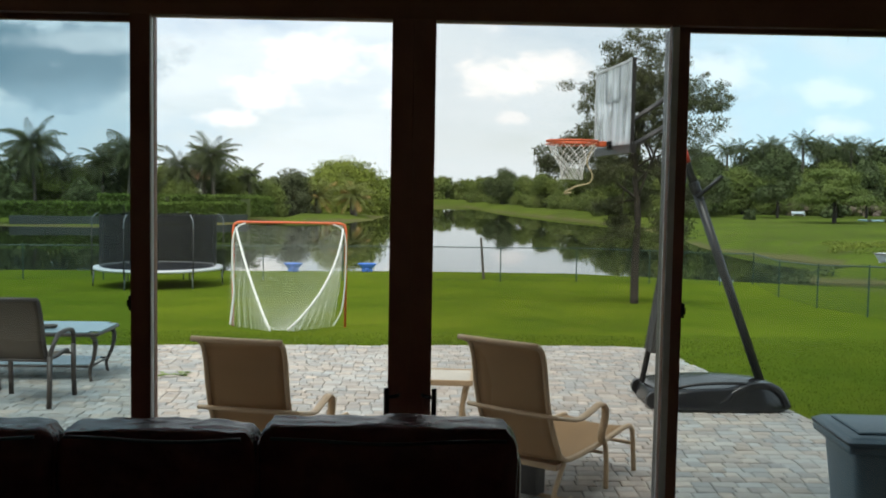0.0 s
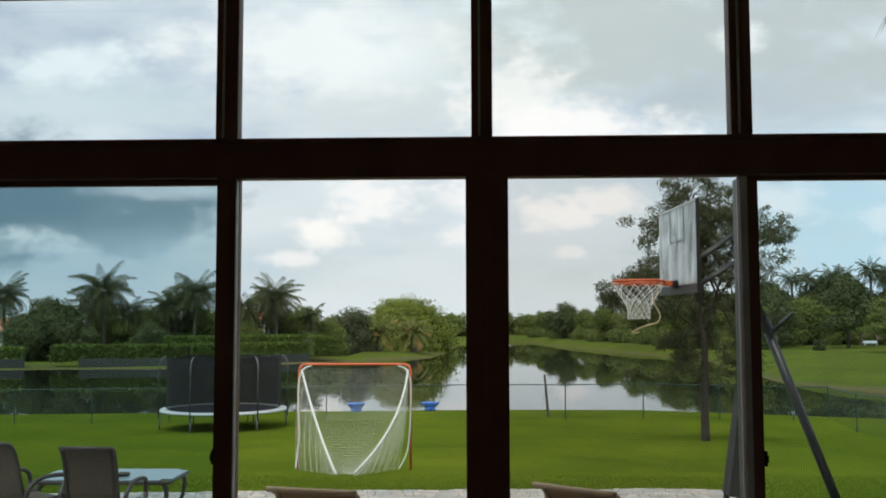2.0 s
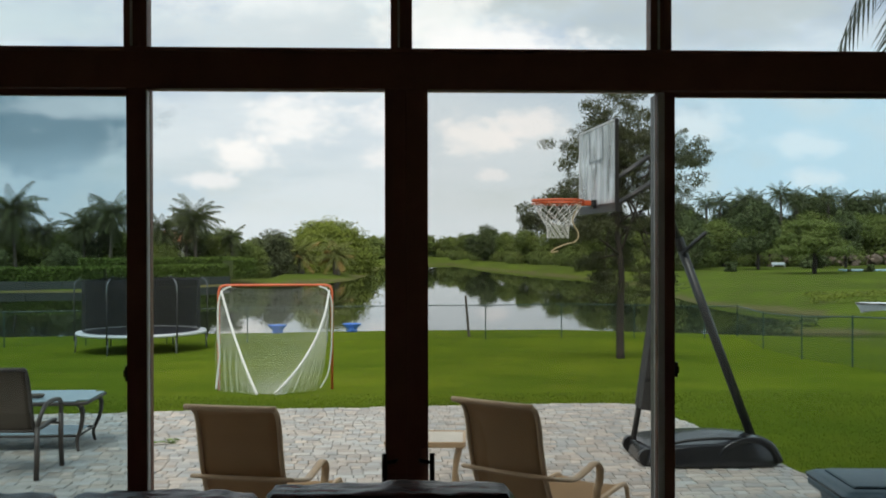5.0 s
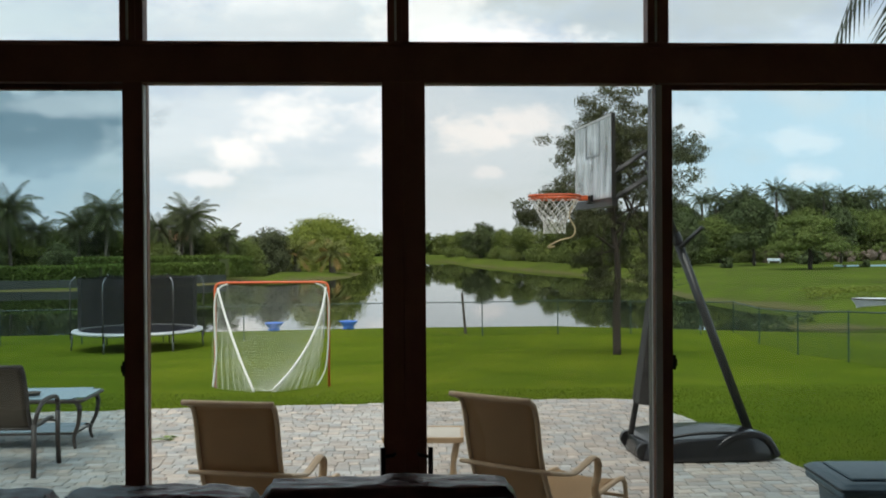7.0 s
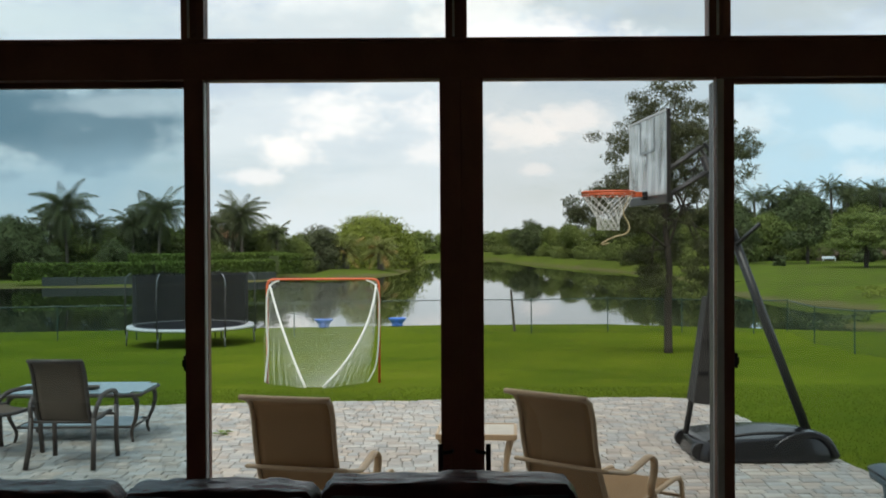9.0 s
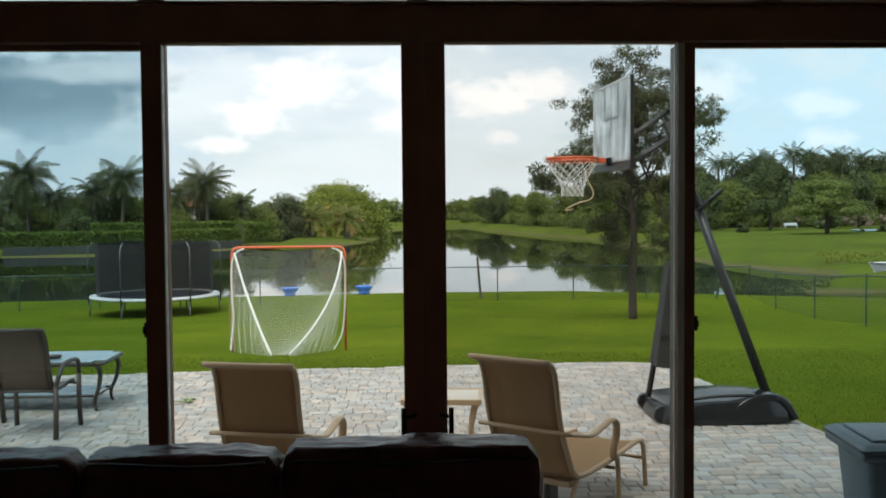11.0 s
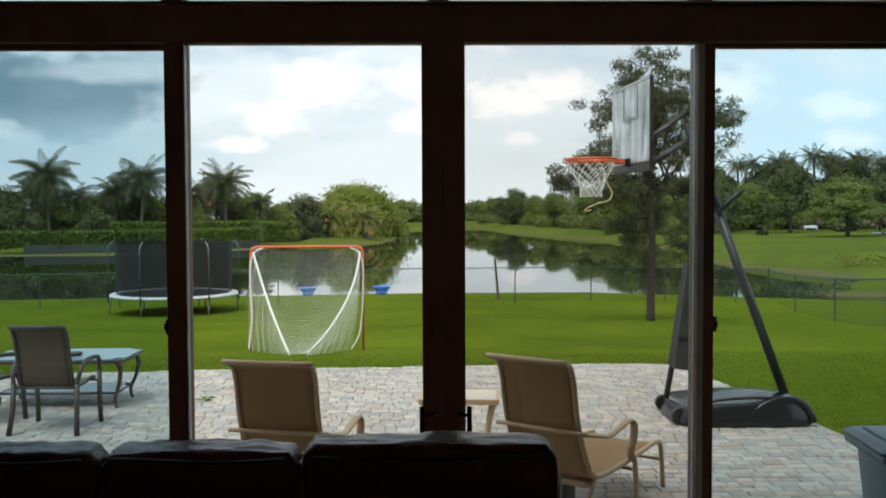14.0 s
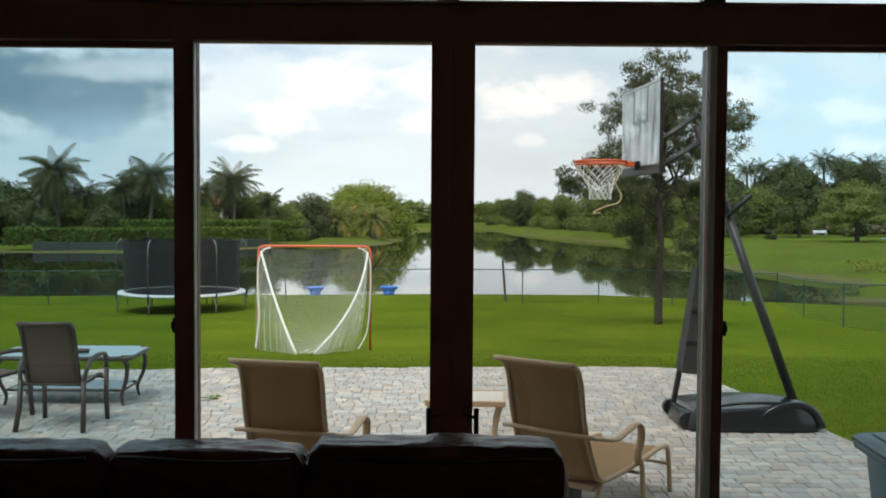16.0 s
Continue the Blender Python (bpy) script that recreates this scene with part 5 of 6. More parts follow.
def garden_tree():
    gz = float(ground_height(5.38, 24.05))
    base = thing("shade_tree", 5.38, 24.05, gz, 0, "airy grey-green shade tree standing on the lawn", "tree")
    spots = ((-0.75, 4.85, 0.62), (-0.15, 5.45, 0.60), (0.35, 5.75, 0.60), (0.75, 5.15, 0.60), (-0.45, 5.95, 0.45), (0.15, 6.35, 0.45), (-1.15, 5.45, 0.40), (0.95, 5.75, 0.40),
             (0.25, 4.55, 0.60), (0.95, 4.35, 0.55), (-0.30, 4.25, 0.45), (0.55, 3.75, 0.55), (-1.55, 3.95, 0.42), (-2.05, 3.80, 0.38), (-2.35, 3.45, 0.30), (-1.1, 4.05, 0.36),
             (1.65, 5.0, 0.40), (2.0, 5.10, 0.32), (0.95, 3.35, 0.55), (0.75, 2.55, 0.60), (1.35, 2.75, 0.50), (-0.65, 2.45, 0.42), (1.15, 1.85, 0.45),
             (0.0, 3.35, 0.55), (0.2, 2.45, 0.55), (-1.0, 3.2, 0.50), (-0.4, 1.9, 0.50), (-0.7, 3.9, 0.45), (0.6, 4.1, 0.50), (-1.25, 3.72, 0.40), (-0.80, 3.66, 0.42), (0.1, 5.0, 0.5), (0.5, 5.4, 0.45))
    rng = random.Random(4)
    blobs = [(x, rng.uniform(-0.9, 0.9), z, r, r * 1.1, r * 0.62) for x, z, r in spots for r in (r * (0.80 if z > 3.6 else 0.38),)]
    small = [(b[0] + rng.gauss(0, 0.95) * b[3], b[1] + rng.gauss(0, 0.9) * b[3], b[2] + rng.gauss(0, 0.75) * b[3], q * 1.2, q * 1.2, q * 0.7) for b in blobs for q in (rng.uniform(0.09, 0.26) for _ in range(14))]
    trunk_and_limbs(base, 5.6, 0.090, [b[:3] for b in blobs], "bark", seed=3)
    mesh_part("crown", leaves("crown", small, 62000, 0.022, M["leaf_near"], 11, 4.5, 0.7), base, "sparse grey-green foliage")


garden_tree()


def tree_kind(name, height, radius, key, seed, count, size, flat=0.8, low=0.25, clumps=16, label="", group="", trunk=0.16, hang=0.0):
    """A tree of one kind, built once; copies stand along the shore."""
    rng = random.Random(seed)
    base = thing(name, 0, 0, 0, 0, label, "tree", group)
    blobs = []
    for _ in range(clumps):
        a, q = rng.uniform(0, 2 * math.pi), math.sqrt(rng.random())
        level = rng.random()
        reach = radius * (1 - 0.55 * level ** 1.7) * 0.72 * q
        r = radius * rng.uniform(0.26, 0.42)
        blobs.append((reach * math.cos(a), reach * math.sin(a), height * (low + (0.92 - low) * level) - 0.2 * r, r, r, r * flat))
    trunk_and_limbs(base, height * 0.72, trunk, [b[:3] for b in blobs[:7]], "bark", seed=seed)
    mesh_part("crown", leaves("crown", blobs, int(1.7 * count), 0.80 * size, M[key], seed + 50, 1.7, hang, 0.38), base)
    return base


def palm_tree(name, height, length, seed, label, group="", fronds=19, key="frond", dry=0, thick=0.16, **shape):
    rng = random.Random(seed)
    base = thing(name, 0, 0, 0, 0, label, "palm tree", group)
    bow = rng.uniform(-0.4, 0.4)
    line = curve_points([(0, 0, -0.2), (bow * 0.3, 0.1, height * 0.4), (bow, 0.15, height)], 5)
    part("trunk", tubed(line, [thick * (1.3 - 0.5 * k / 10) for k in range(len(line))], 10), M["palm_bark"], base, smooth=True)
    crown = mesh_part("crown", palm_crown("crown", fronds, length, M[key], seed, **shape), base, "feathery palm fronds")
    crown.location = (bow, 0.15, height)
    if dry:
        skirt = mesh_part("dry_fronds", palm_crown("dry_fronds", dry, length * 0.8, M["frond_dry"], seed + 1, low=0.95, droop=(0.3, 0.55)), base, "dry brown hanging fronds")
        skirt.location = (bow, 0.15, height - 0.1)
    return base


def plant(kind, spots):
    """The first spot takes the built thing, the others copies: x, y, size, turn."""
    for n, (x, y, size, turn) in enumerate(spots):
        m = pose(x, y, float(ground_height(x, y)), 0, 0, turn)
        ob = kind if n == 0 else copy_thing(kind, m)
        ob.matrix_basis = m @ Matrix.Diagonal((size, size, size, 1))


SHORE, ROW, FAR = "palms across the lake", "trees along the far bank", "far trees"
plant(palm_tree("coconut_palm", 6.6, 3.9, 1, "tall coconut palm behind the far hedge", SHORE, 62, leaflets=56, leaf=0.19, width=0.009, droop=(45, 120), hang=0.5, arch=48), ((-39.2, 99, 1.06, 0), (-52.4, 104.5, 1.0, 70), (-24.0, 107, 0.86, 200)))
plant(palm_tree("coconut_palm", 6.4, 3.6, 2, "coconut palm leaning behind the far hedge", SHORE, 54, leaflets=56, leaf=0.19, width=0.009, droop=(40, 115), hang=0.5, arch=42), ((-30.4, 101, 1.06, 30), (-22.2, 104.5, 1.04, 120), (-32.6, 105, 0.95, 250), (-33.2, 101.5, 0.84, 80), (-24.9, 102, 0.84, 170), (-42.4, 102, 0.86, 10), (-36.6, 100, 0.76, 140)))
plant(palm_tree("young_palm", 4.4, 1.7, 3, "small palm behind the far hedge", SHORE, 20, low=1.0, leaf=0.32, width=0.042), ((-19.0, 108, 1.1, 0),))
plant(palm_tree("date_palm", 1.9, 2.8, 4, "low date palm with dry brown skirts on the far lawn", "date palms on the far lawn", 60, "frond_date", 7, 0.3, leaflets=36, leaf=0.15, width=0.012, droop=(50, 100), hang=0.3, arch=6), ((-12.2, 116, 1.15, 0), (-7.9, 115, 1.2, 100)))
plant(palm_tree("tall_palm", 8.6, 2.4, 5, "tall palm above the far trees", "palms above the far trees", 36, leaflets=36, leaf=0.20, width=0.014, droop=(45, 110), hang=0.4, arch=25),
      ((45.2, 124.9, 1.01, 0), (49.6, 123.9, 1.08, 60), (52.6, 125.9, 1.03, 130), (56.2, 124.9, 1.01, 200), (39.6, 123.9, 0.95, 20), (60.0, 127.8, 1.00, 300), (34.0, 122.0, 0.88, 90), (64.9, 127.8, 0.98, 150), (47.6, 128.9, 1.01, 250), (42.3, 126.9, 0.98, 310), (54.5, 129.9, 1.01, 40), (58.0, 130.8, 1.04, 110), (62.5, 125.9, 0.97, 220), (37.0, 125.9, 0.88, 170), (51.0, 123.0, 0.92, 10), (68.4, 128.9, 1.00, 80)))

plant(tree_kind("broad_tree", 5.0, 6.6, "leaf_bright", 21, 36000, 0.20, 0.75, 0.10, 46, "broad bright green dome-shaped tree on the far lawn", FAR), ((-9.8, 128, 1.15, 0),))
plant(tree_kind("grey_tree", 4.7, 3.5, "leaf_grey", 22, 8500, 0.17, 0.9, 0.16, 20, "dense grey-green tree on the far lawn", FAR), ((-15.4, 115, 1.08, 0),))
plant(tree_kind("dark_tree", 5.4, 3.3, "leaf_dark", 23, 8500, 0.18, 0.85, 0.16, 20, "dark green tree behind the far hedge", ROW),
      ((-43.5, 97, 1.15, 0), (-40.6, 95, 0.80, 200), (-46.5, 99, 1.15, 60), (-44.6, 93.5, 0.85, 20), (-33.5, 97.5, 0.72, 300), (-27.0, 106, 0.98, 100), (-34.8, 104, 1.05, 140), (-37.5, 107, 1.0, 30), (-23.0, 111, 1.0, 80), (37.5, 128, 1.45, 20), (43.5, 127, 1.62, 80), (60.5, 128, 1.68, 50), (68, 129, 1.65, 90), (75, 129, 1.55, 10), (48.0, 129, 1.66, 140), (56.5, 129, 1.7, 300),
       (31.5, 122, 1.15, 180), (52, 134, 1.55, 240), (15.3, 181, 1.25, 10), (40, 134, 1.3, 30), (82, 130, 1.4, 90), (64, 133, 1.6, 200), (28.0, 115, 1.2, 200), (33, 114, 1.25, 30)))
plant(tree_kind("round_tree", 5.0, 3.4, "leaf_mid", 24, 8500, 0.18, 0.85, 0.08, 22, "round green tree on the far bank", ROW),
      ((-41.0, 107, 1.1, 0), (-31.5, 108, 1.1, 60), (-25.5, 102, 0.82, 100), (-36.8, 101, 0.95, 200), (-20.4, 110, 0.95, 30), (-17.4, 111, 0.8, 70), (-22, 115, 1.1, 160), (-28.4, 111, 1.1, 20),
       (19.5, 172, 1.05, 0), (20.8, 158, 1.12, 40), (23.5, 147, 1.22, 80), (25.8, 137, 1.32, 120), (28.0, 128, 1.38, 160), (31.0, 119, 1.35, 200), (35.0, 121, 1.4, 240), (47.5, 126, 1.35, 280), (55.5, 126, 1.45, 320),
       (16.5, 190, 1.0, 60), (13.0, 205, 1.0, 100), (25.6, 120, 1.2, 10), (29.5, 111, 1.2, 70), (71, 127, 1.3, 20), (36.5, 121, 1.05, 90), (41.2, 122, 1.2, 300), (46.0, 123, 1.2, 30), (50.8, 123, 1.3, 150), (54.6, 123, 1.2, 210), (59.2, 124, 1.3, 80), (64.0, 125, 1.3, 10), (-12.0, 131, 0.8, 0), (-5.5, 133, 0.75, 40)))
plant(tree_kind("layered_tree", 6.0, 4.3, "leaf_mid", 25, 8500, 0.19, 0.30, 0.42, 30, "layered spreading green tree on the far lawn", FAR, trunk=0.2), ((41.3, 95, 1.0, 0),))
plant(tree_kind("thin_tree", 8.2, 3.0, "leaf_dark", 26, 3600, 0.26, 0.8, 0.34, 24, "tall dark tree on the far lawn", FAR), ((41.2, 110, 1.0, 0), (52.5, 112, 0.85, 60)))
plant(tree_kind("far_bush", 4.6, 5.0, "leaf_mid", 27, 1800, 0.45, 0.7, 0.10, 16, "distant green bushes at the canal's end", "bushes at the canal's end"),
      tuple((-34 + 5.6 * k, 225 + 9 * math.sin(2.3 * k), 1.0 + 0.18 * math.sin(3.1 * k), 50 * k) for k in range(10)))
plant(tree_kind("round_bush", 1.5, 0.85, "leaf_dark", 28, 900, 0.14, 0.9, 0.1, 12, "small round bush on the far lawn", "bushes", trunk=0.05), ((36.3, 105, 1.0, 0), (49.0, 112, 2.0, 60), (48, 97, 0.7, 30), (53.5, 101, 0.9, 90)))
near_palm = palm_tree("areca_palm", 5.07, 2.05, 9, "dark palm with drooping fronds beside the patio", "", 26, "frond_near", leaflets=40, leaf=0.38, width=0.024, low=0.15, droop=(0.8, 1.05), thick=0.10, hang=0.24)
plant(near_palm, ((4.36, 5.75, 1.0, 20),))


# ---- across the lake ----
def hedge_row(name, points, width, z0, z1, count, seed, label):
    base = tagged(new(name), label, "hedge", "clipped hedges")
    rng = np.random.default_rng(seed)
    verts = []
    length = sum(math.dist(a, b) for a, b in zip(points, points[1:]))
    for a, b in zip(points, points[1:]):
        n = int(1.6 * count * math.dist(a, b) / length)
        t = rng.random(n)[:, None]
        spot = np.array(a) + (np.array(b) - np.array(a)) * t
        face = rng.random(n)
        off = np.where(face < 0.55, -width / 2, (rng.random(n) - 0.5) * width)
        h = np.where(face < 0.55, z0 + (z1 - z0) * rng.random(n), z1) + rng.normal(scale=0.05, size=n)
        long = math.dist(a, b)
        nx, ny = -(b[1] - a[1]) / long, (b[0] - a[0]) / long
        off = off + rng.normal(scale=0.06, size=n)
        at = np.stack([spot[:, 0] + nx * off, spot[:, 1] + ny * off, h], -1)
        u, v = rng.normal(size=(n, 3)), rng.normal(size=(n, 3))
        u /= np.linalg.norm(u, axis=1)[:, None]
        v = np.cross(u, v)
        v /= np.linalg.norm(v, axis=1)[:, None]
        verts.append(np.stack([at - 0.16 * u, at + 0.09 * v, at + 0.16 * u, at - 0.09 * v], 1).reshape(-1, 3))
        core = bmesh.new()
        way = Vector((b[0] - a[0], b[1] - a[1], 0))
        box(core, 0, way.length, -width / 2 + 0.05, width / 2, z0, z1 - 0.06)
        core.transform(pose(a[0], a[1], 0, 0, 0, math.degrees(math.atan2(way.y, way.x))))
        part("core", core, M["leaf_dark"], base)
    verts = np.concatenate(verts)
    mesh_part("foliage", raw_mesh("foliage", verts, np.arange(len(verts)).reshape(-1, 4), M["hedge"]), base)


hedge_row("hedge", ((-66, 79), (-40.6, 84.4)), 1.2, -1.55, -0.40, 4200, 1, "low clipped green hedge above the seawall")
hedge_row("hedge", ((-38.4, 85.1), (-27, 87.8), (-17.2, 99.0)), 1.4, -1.55, -0.25, 10500, 2, "long clipped green hedge above the seawall")
hedge_row("hedge", ((-31, 93.5), (-25, 95), (-17.4, 103)), 1.6, -1.2, 0.40, 8500, 3, "taller clipped hedge behind the first")
hedge_row("hedge", ((-17.6, 97.6), (-15.6, 99.6)), 1.8, -1.5, 0.30, 1800, 4, "square end of the clipped hedge")
base = tagged(new("seawall"), "stained grey concrete seawall along the far shore", "seawall", kind="structure")
for a, b in (((-66, 77.6), (-40, 83.2)), ((-35.6, 84.2), (-27, 86.2)), ((-27, 86.2), (-17.4, 97.4))):
    way = Vector((b[0] - a[0], b[1] - a[1], 0))
    n = max(1, int(way.length / 2.4))
    for k in range(n):
        slab = box(bmesh.new(), way.length * k / n + 0.02, way.length * (k + 1) / n - 0.02, -0.1, 0.15, -2.5, -1.34 + 0.03 * math.sin(5 * k), 0.02)
        slab.transform(pose(a[0], a[1], 0, 0, 0, math.degrees(math.atan2(way.y, way.x))))
        part("panel", slab, M["concrete"], base)


def house(x, y, wide, deep, tall, rise, label, turn=0.0):
    gz = float(ground_height(x, y))
    base = thing("house", x, y, gz, turn, label, "house", "houses across the lake")
    wall = part("wall", boxed(-wide / 2, wide / 2, -deep / 2, deep / 2, -0.3, tall), M["stucco"], base, "white stucco walls")
    bm = bmesh.new()
    o = 0.6
    c = [bm.verts.new(p) for p in ((-wide / 2 - o, -deep / 2 - o, tall), (wide / 2 + o, -deep / 2 - o, tall), (wide / 2 + o, deep / 2 + o, tall), (-wide / 2 - o, deep / 2 + o, tall),
                                   (-wide / 2 + deep / 2, 0, tall + rise), (wide / 2 - deep / 2, 0, tall + rise))]
    for f in ((0, 1, 5, 4), (1, 2, 5), (2, 3, 4, 5), (3, 0, 4), (3, 2, 1, 0)):
        bm.faces.new([c[k] for k in f])
    part("roof", bm, M["clay"], base, "orange clay tile roof")
    n = int(wide / 2.2)
    for k in range(n):
        u = -wide / 2 + wide * (k + 0.5) / n
        win = part("window", box(bmesh.new(), u - 0.5, u + 0.5, -deep / 2 - 0.04, -deep / 2 + 0.02, 0.7, min(2.1, tall - 0.3), 0.02), M["white_paint"], base)
        part("pane", boxed(u - 0.42, u + 0.42, -deep / 2 - 0.05, -deep / 2 - 0.03, 0.78, min(2.02, tall - 0.38)), M["window_dark"], win)


house(-56.5, 114, 13, 8, 2.5, 1.6, "white house with an orange tile roof across the lake")
house(-30.0, 123, 8, 7, 4.0, 1.4, "white house with an orange tile roof behind palms")
house(62, 140, 16, 9, 3.2, 2.0, "pale house behind the far trees")


def boat():
    base = thing("boat", 26.2, 50.2, -2.05, 8, "small white boat pulled up at the lake shore", "boat")
    bm = bmesh.new()
    rows = []
    for k in range(9):
        t = k / 8
        w = 0.85 * (1 - max(0, (0.35 - t) / 0.35) ** 2 * 0.96)
        keel = 0.05 + 0.25 * max(0, 0.4 - t)
        top = 0.62 + 0.12 * (1 - t)
        x = -2.1 + 4.2 * t
        rows.append([bm.verts.new(p) for p in ((x - 0.3 * (1 - t), -w, top), (x, -w * 0.8, keel + 0.18), (x, 0, keel), (x, w * 0.8, keel + 0.18), (x - 0.3 * (1 - t), w, top), (x, w * 0.85, top - 0.08), (x, 0, top - 0.14), (x, -w * 0.85, top - 0.08))])
    for a, b in zip(rows, rows[1:]):
        for k in range(8):
            bm.faces.new((a[k], a[(k + 1) % 8], b[(k + 1) % 8], b[k]))
    bm.faces.new(rows[0])
    bm.faces.new(rows[-1])
    bmesh.ops.recalc_face_normals(bm, faces=bm.faces)
    part("hull", bm, M["white_paint"], base, "white hull")
    part("rub_rail", tubed([(-2.1 + 4.2 * t - 0.3 * (1 - t), -0.86 * (1 - max(0, (0.35 - t) / 0.35) ** 2 * 0.96), 0.60 + 0.12 * (1 - t)) for t in np.linspace(0, 1, 12)], 0.04, 6), M["charcoal"], base)
    part("bench", box(bmesh.new(), 0.2, 0.6, -0.7, 0.7, 0.60, 0.66, 0.01), M["white_paint"], base)


boat()
for x, y, wide, label in ((49.5, 99, 7.0, "pale blue flat deck on the far lawn"), (47.0, 118.5, 3.0, "white and blue garden bench on the far lawn")):
    gz = float(ground_height(x, y))
    base = thing("lawn_deck" if wide > 5 else "garden_bench", x, y, gz, 0, label, "deck" if wide > 5 else "bench")
    if wide > 5:
        part("deck", box(bmesh.new(), -wide / 2, wide / 2, -1.0, 1.0, 0.0, 0.16, 0.03), M["pale_blue"], base)
        for u in (-wide / 2 + 0.3, wide / 2 - 0.3):
            part("edge_block", box(bmesh.new(), u - 0.2, u + 0.2, -1.05, -0.8, 0, 0.22, 0.02), M["concrete"], base)
    else:
        base.scale = (0.6, 0.6, 0.6)
        part("seat", box(bmesh.new(), -1.4, 1.4, -0.3, 0.3, 0.45, 0.55, 0.02), M["pale_blue"], base)
        part("backrest", box(bmesh.new(), -1.4, 1.4, 0.25, 0.33, 0.55, 1.0, 0.02), M["white_paint"], base)
        for u in (-1.2, 1.2):
            part("leg", box(bmesh.new(), u - 0.06, u + 0.06, -0.28, 0.28, 0, 0.45, 0.01), M["white_paint"], base)


def rock_pile():
    rng = random.Random(8)
    bm = bmesh.new()
    for _ in range(150):
        x = rng.uniform(46, 70)
        y = 121 + rng.uniform(-1.5, 1.5)
        r = rng.uniform(0.25, 0.75)
        made = bmesh.ops.create_icosphere(bm, subdivisions=1, radius=r, matrix=pose(x, y, float(ground_height(x, y)) + rng.uniform(0, 1.3), rng.uniform(0, 90), rng.uniform(0, 90), 0))
        for v in made["verts"]:
            v.co += Vector((rng.uniform(-1, 1), rng.uniform(-1, 1), rng.uniform(-1, 1))) * 0.2 * r
    tagged(new("rock_pile", mesh_from("rock_pile", bm, M["rubble"])), "long pile of tan rocks under the far trees", "rocks", kind="stuff")


rock_pile()


def scrub(name, seed, spots, key, size, label):
    rng = random.Random(seed)
    blobs = []
    for x, y, r in spots:
        for _ in range(4):
            px, py = x + rng.uniform(-r, r), y + rng.uniform(-0.6, 0.6)
            blobs.append((px, py, float(ground_height(px, py)) + 0.02, r * 0.7, 0.5, rng.uniform(0.10, 0.28)))
    tagged(new(name, leaves(name, blobs, 110 * len(blobs), size * 0.7, M[key], seed, 3.0)), label, "plants", kind="stuff")


scrub("bank_weeds", 3, [(22.5, 76 + 5 * k, 1.5) for k in range(6)], "leaf_mid", 0.09, "rough weeds along the lake bank")
scrub("rough_grass", 6, [(25.0 + 1.25 * k, 53.4 + 2.3 * row - 0.03 * k + 0.8 * math.sin(2.1 * k + row), 1.0) for k in range(16) for row in range(3) if (k + row) % 3], "leaf_bright", 0.09,
      "rough tall grass along the far lake bank")
scrub("shore_reeds", 4, [(12.5 + 1.3 * k, 40.9 + 0.78 * max(0, 1.3 * k - 1.5), 0.9) for k in range(9)], "leaf_dark", 0.10, "dark weeds on the near shore beyond the fence")


# ---- patio stones and litter ----
def paver_mesh(w, d):
    bm = bmesh.new()
    c = 0.010
    rings = [[bm.verts.new((sx * (w / 2 - o), sy * (d / 2 - o), z)) for sx, sy in ((-1, -1), (1, -1), (1, 1), (-1, 1))] for o, z in ((0, -0.03), (0, -0.005), (c, 0.0))]
    for a, b in zip(rings, rings[1:]):
        for k in range(4):
            bm.faces.new((a[k], a[(k + 1) % 4], b[(k + 1) % 4], b[k]))
    bm.faces.new(rings[-1])
    return mesh_from("paver", bm, M["paver"])


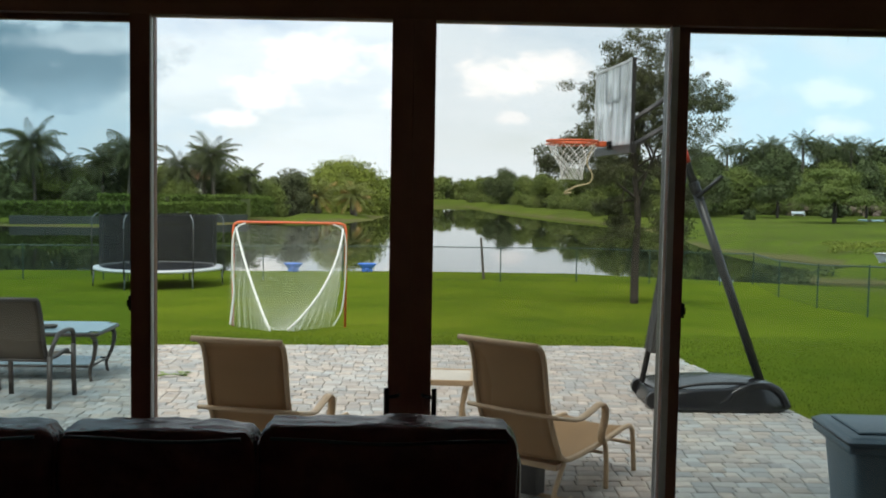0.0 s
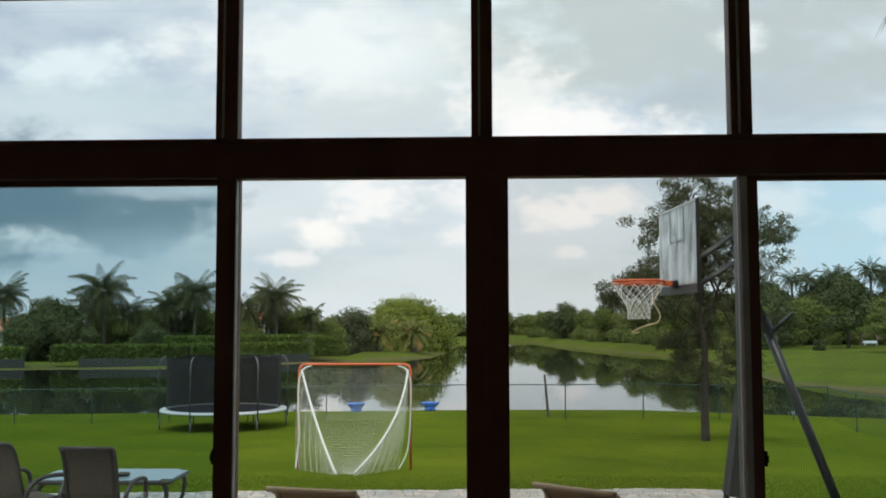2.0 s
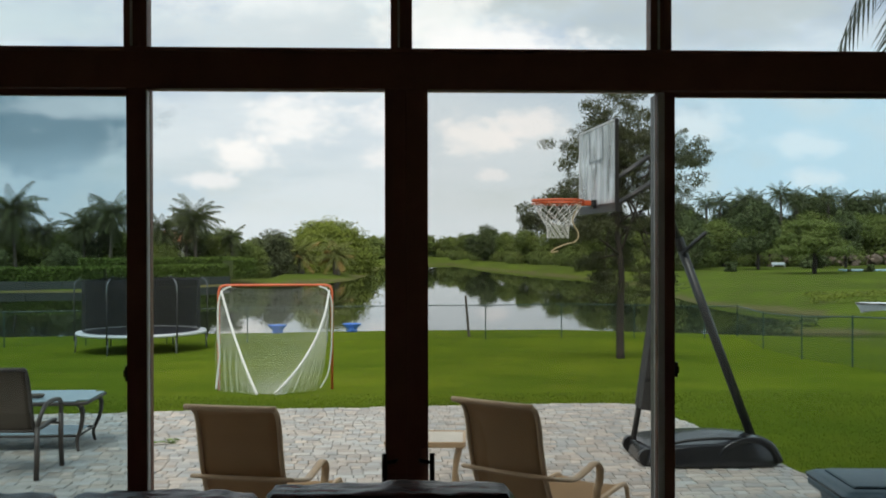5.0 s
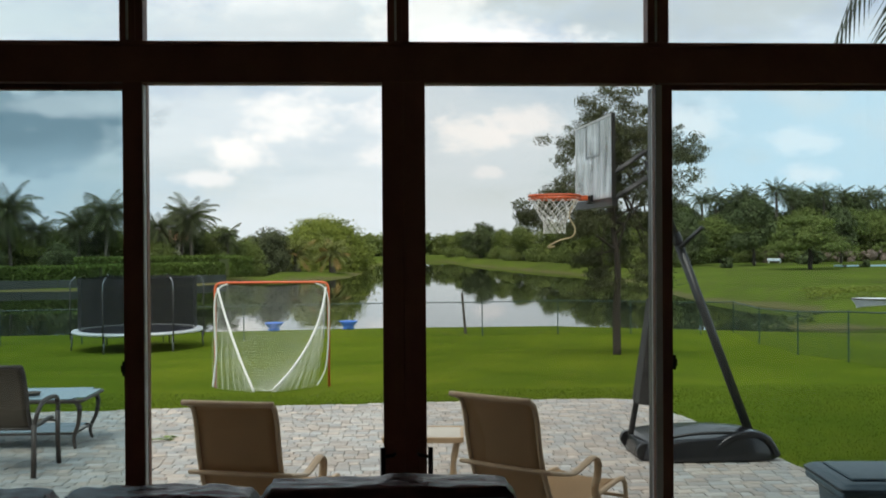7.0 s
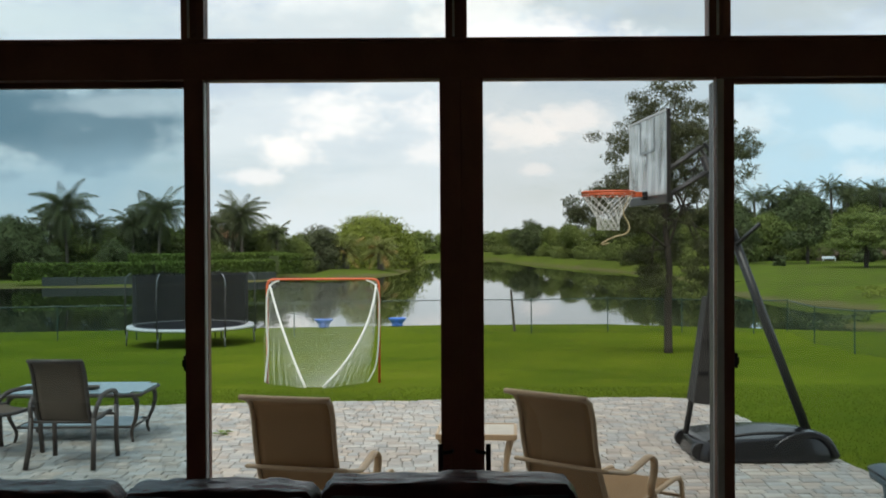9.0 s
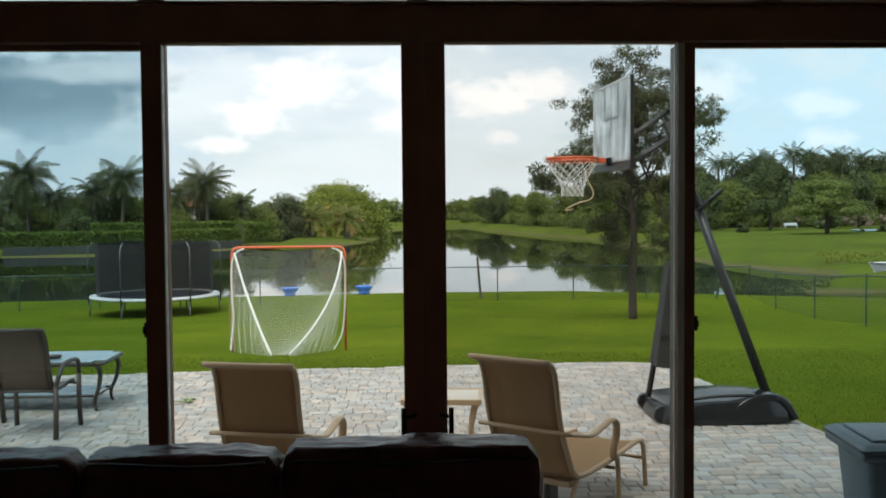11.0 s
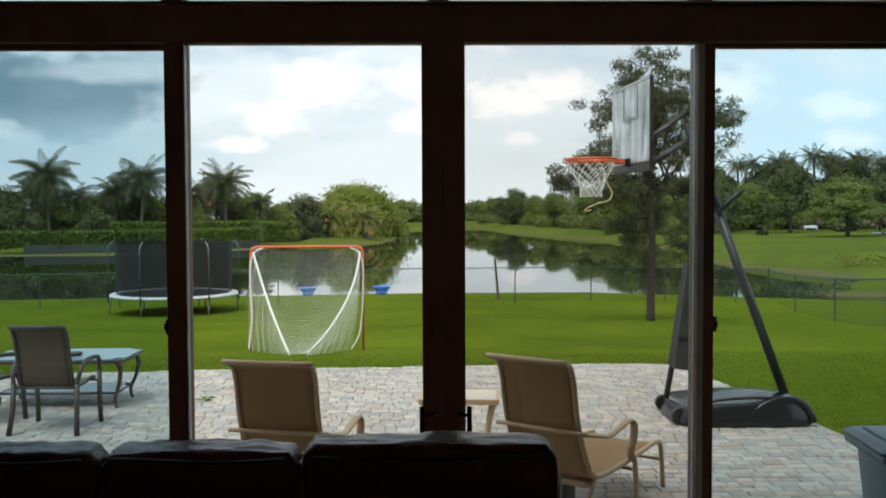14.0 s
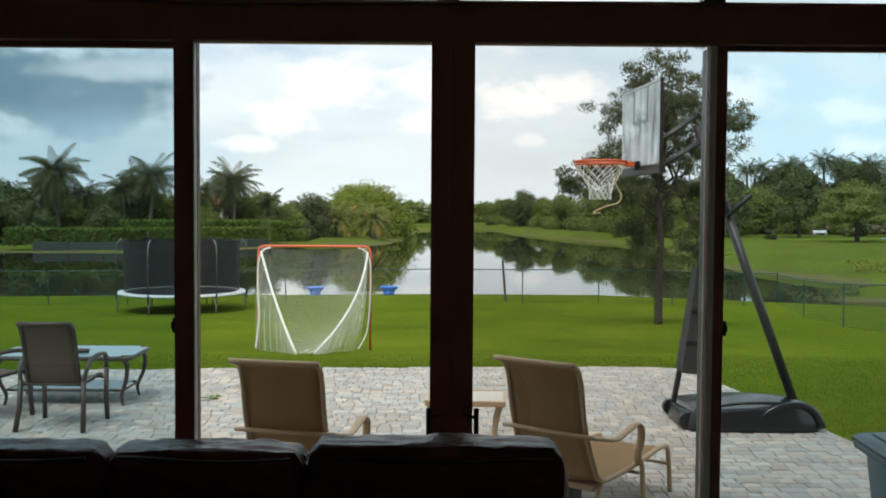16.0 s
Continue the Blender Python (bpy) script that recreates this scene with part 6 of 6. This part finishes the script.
def lay_pavers():
    rng = random.Random(12)
    sizes = (0.090, 0.120, 0.165)
    depth, joint = 0.106, 0.006
    shared = {w: paver_mesh(w, depth) for w in sizes}
    verts, faces, single = [], [], 0
    y = 4.40
    while y < 11.9:
        x = -8.2 + rng.uniform(0, 0.2)
        while x < 3.7:
            w = rng.choice(sizes)
            cx, cy = x + w / 2, y + depth / 2
            x += w + joint
            if cx - w / 2 > float(patio_right(cy)) - 0.04 or cy - depth / 2 > float(patio_edge(cx)) - 0.04:
                continue
            z = PATIO + rng.uniform(-0.003, 0.003)
            tilt = (rng.uniform(-0.9, 0.9), rng.uniform(-0.9, 0.9), rng.uniform(-1.2, 1.2))
            m = pose(cx, cy, z, *tilt)
            if 1.25 < cx and 6.35 < cy < 8.3 and cx + w / 2 < float(patio_right(cy)) - 0.02 and single < 300:
                single += 1
                ob = new("paver", shared[w])
                ob.parent = patio
                ob.matrix_basis = m
            else:
                n = len(verts)
                for v in shared[w].vertices:
                    p = m @ v.co
                    p.x = min(p.x, float(patio_right(p.y)))
                    p.y = min(p.y, float(patio_edge(p.x)))
                    verts.append(tuple(p))
                faces += [tuple(n + k for k in p.vertices) for p in shared[w].polygons]
        y += depth + joint
    me = bpy.data.meshes.new("paver_field")
    me.from_pydata(verts, [], faces)
    me.materials.append(M["paver_field"])
    ob = new("paver_field", me)
    ob.parent = patio
    tagged(ob, "tumbled grey and beige pavers", kind="stuff")


def fallen_leaves():
    rng = random.Random(2)
    base = thing("fallen_leaf", -2.48, 9.55, PATIO, 10, "fresh green leaf sprig lying on the pavers", "leaf")
    bm = bmesh.new()
    for _ in range(9):
        x, y, a, s = rng.uniform(-0.16, 0.16), rng.uniform(-0.06, 0.06), rng.uniform(0, 6.3), rng.uniform(0.04, 0.08)
        u, v = Vector((math.cos(a) * s, math.sin(a) * s, 0.0)), Vector((-math.sin(a) * s * 0.35, math.cos(a) * s * 0.35, 0.0))
        c = Vector((x, y, 0.012 + 0.02 * rng.random()))
        bm.faces.new([bm.verts.new(p) for p in (c - u, c + v + Vector((0, 0, 0.01)), c + u, c - v + Vector((0, 0, 0.01)))])
    part("blade", bm, M["leaf_litter"], base)
    part("twig", tubed(((-0.16, 0, 0.008), (0, 0.02, 0.02), (0.15, -0.01, 0.008)), 0.005, 6), M["leaf_litter"], base)


fallen_leaves()
lay_pavers()
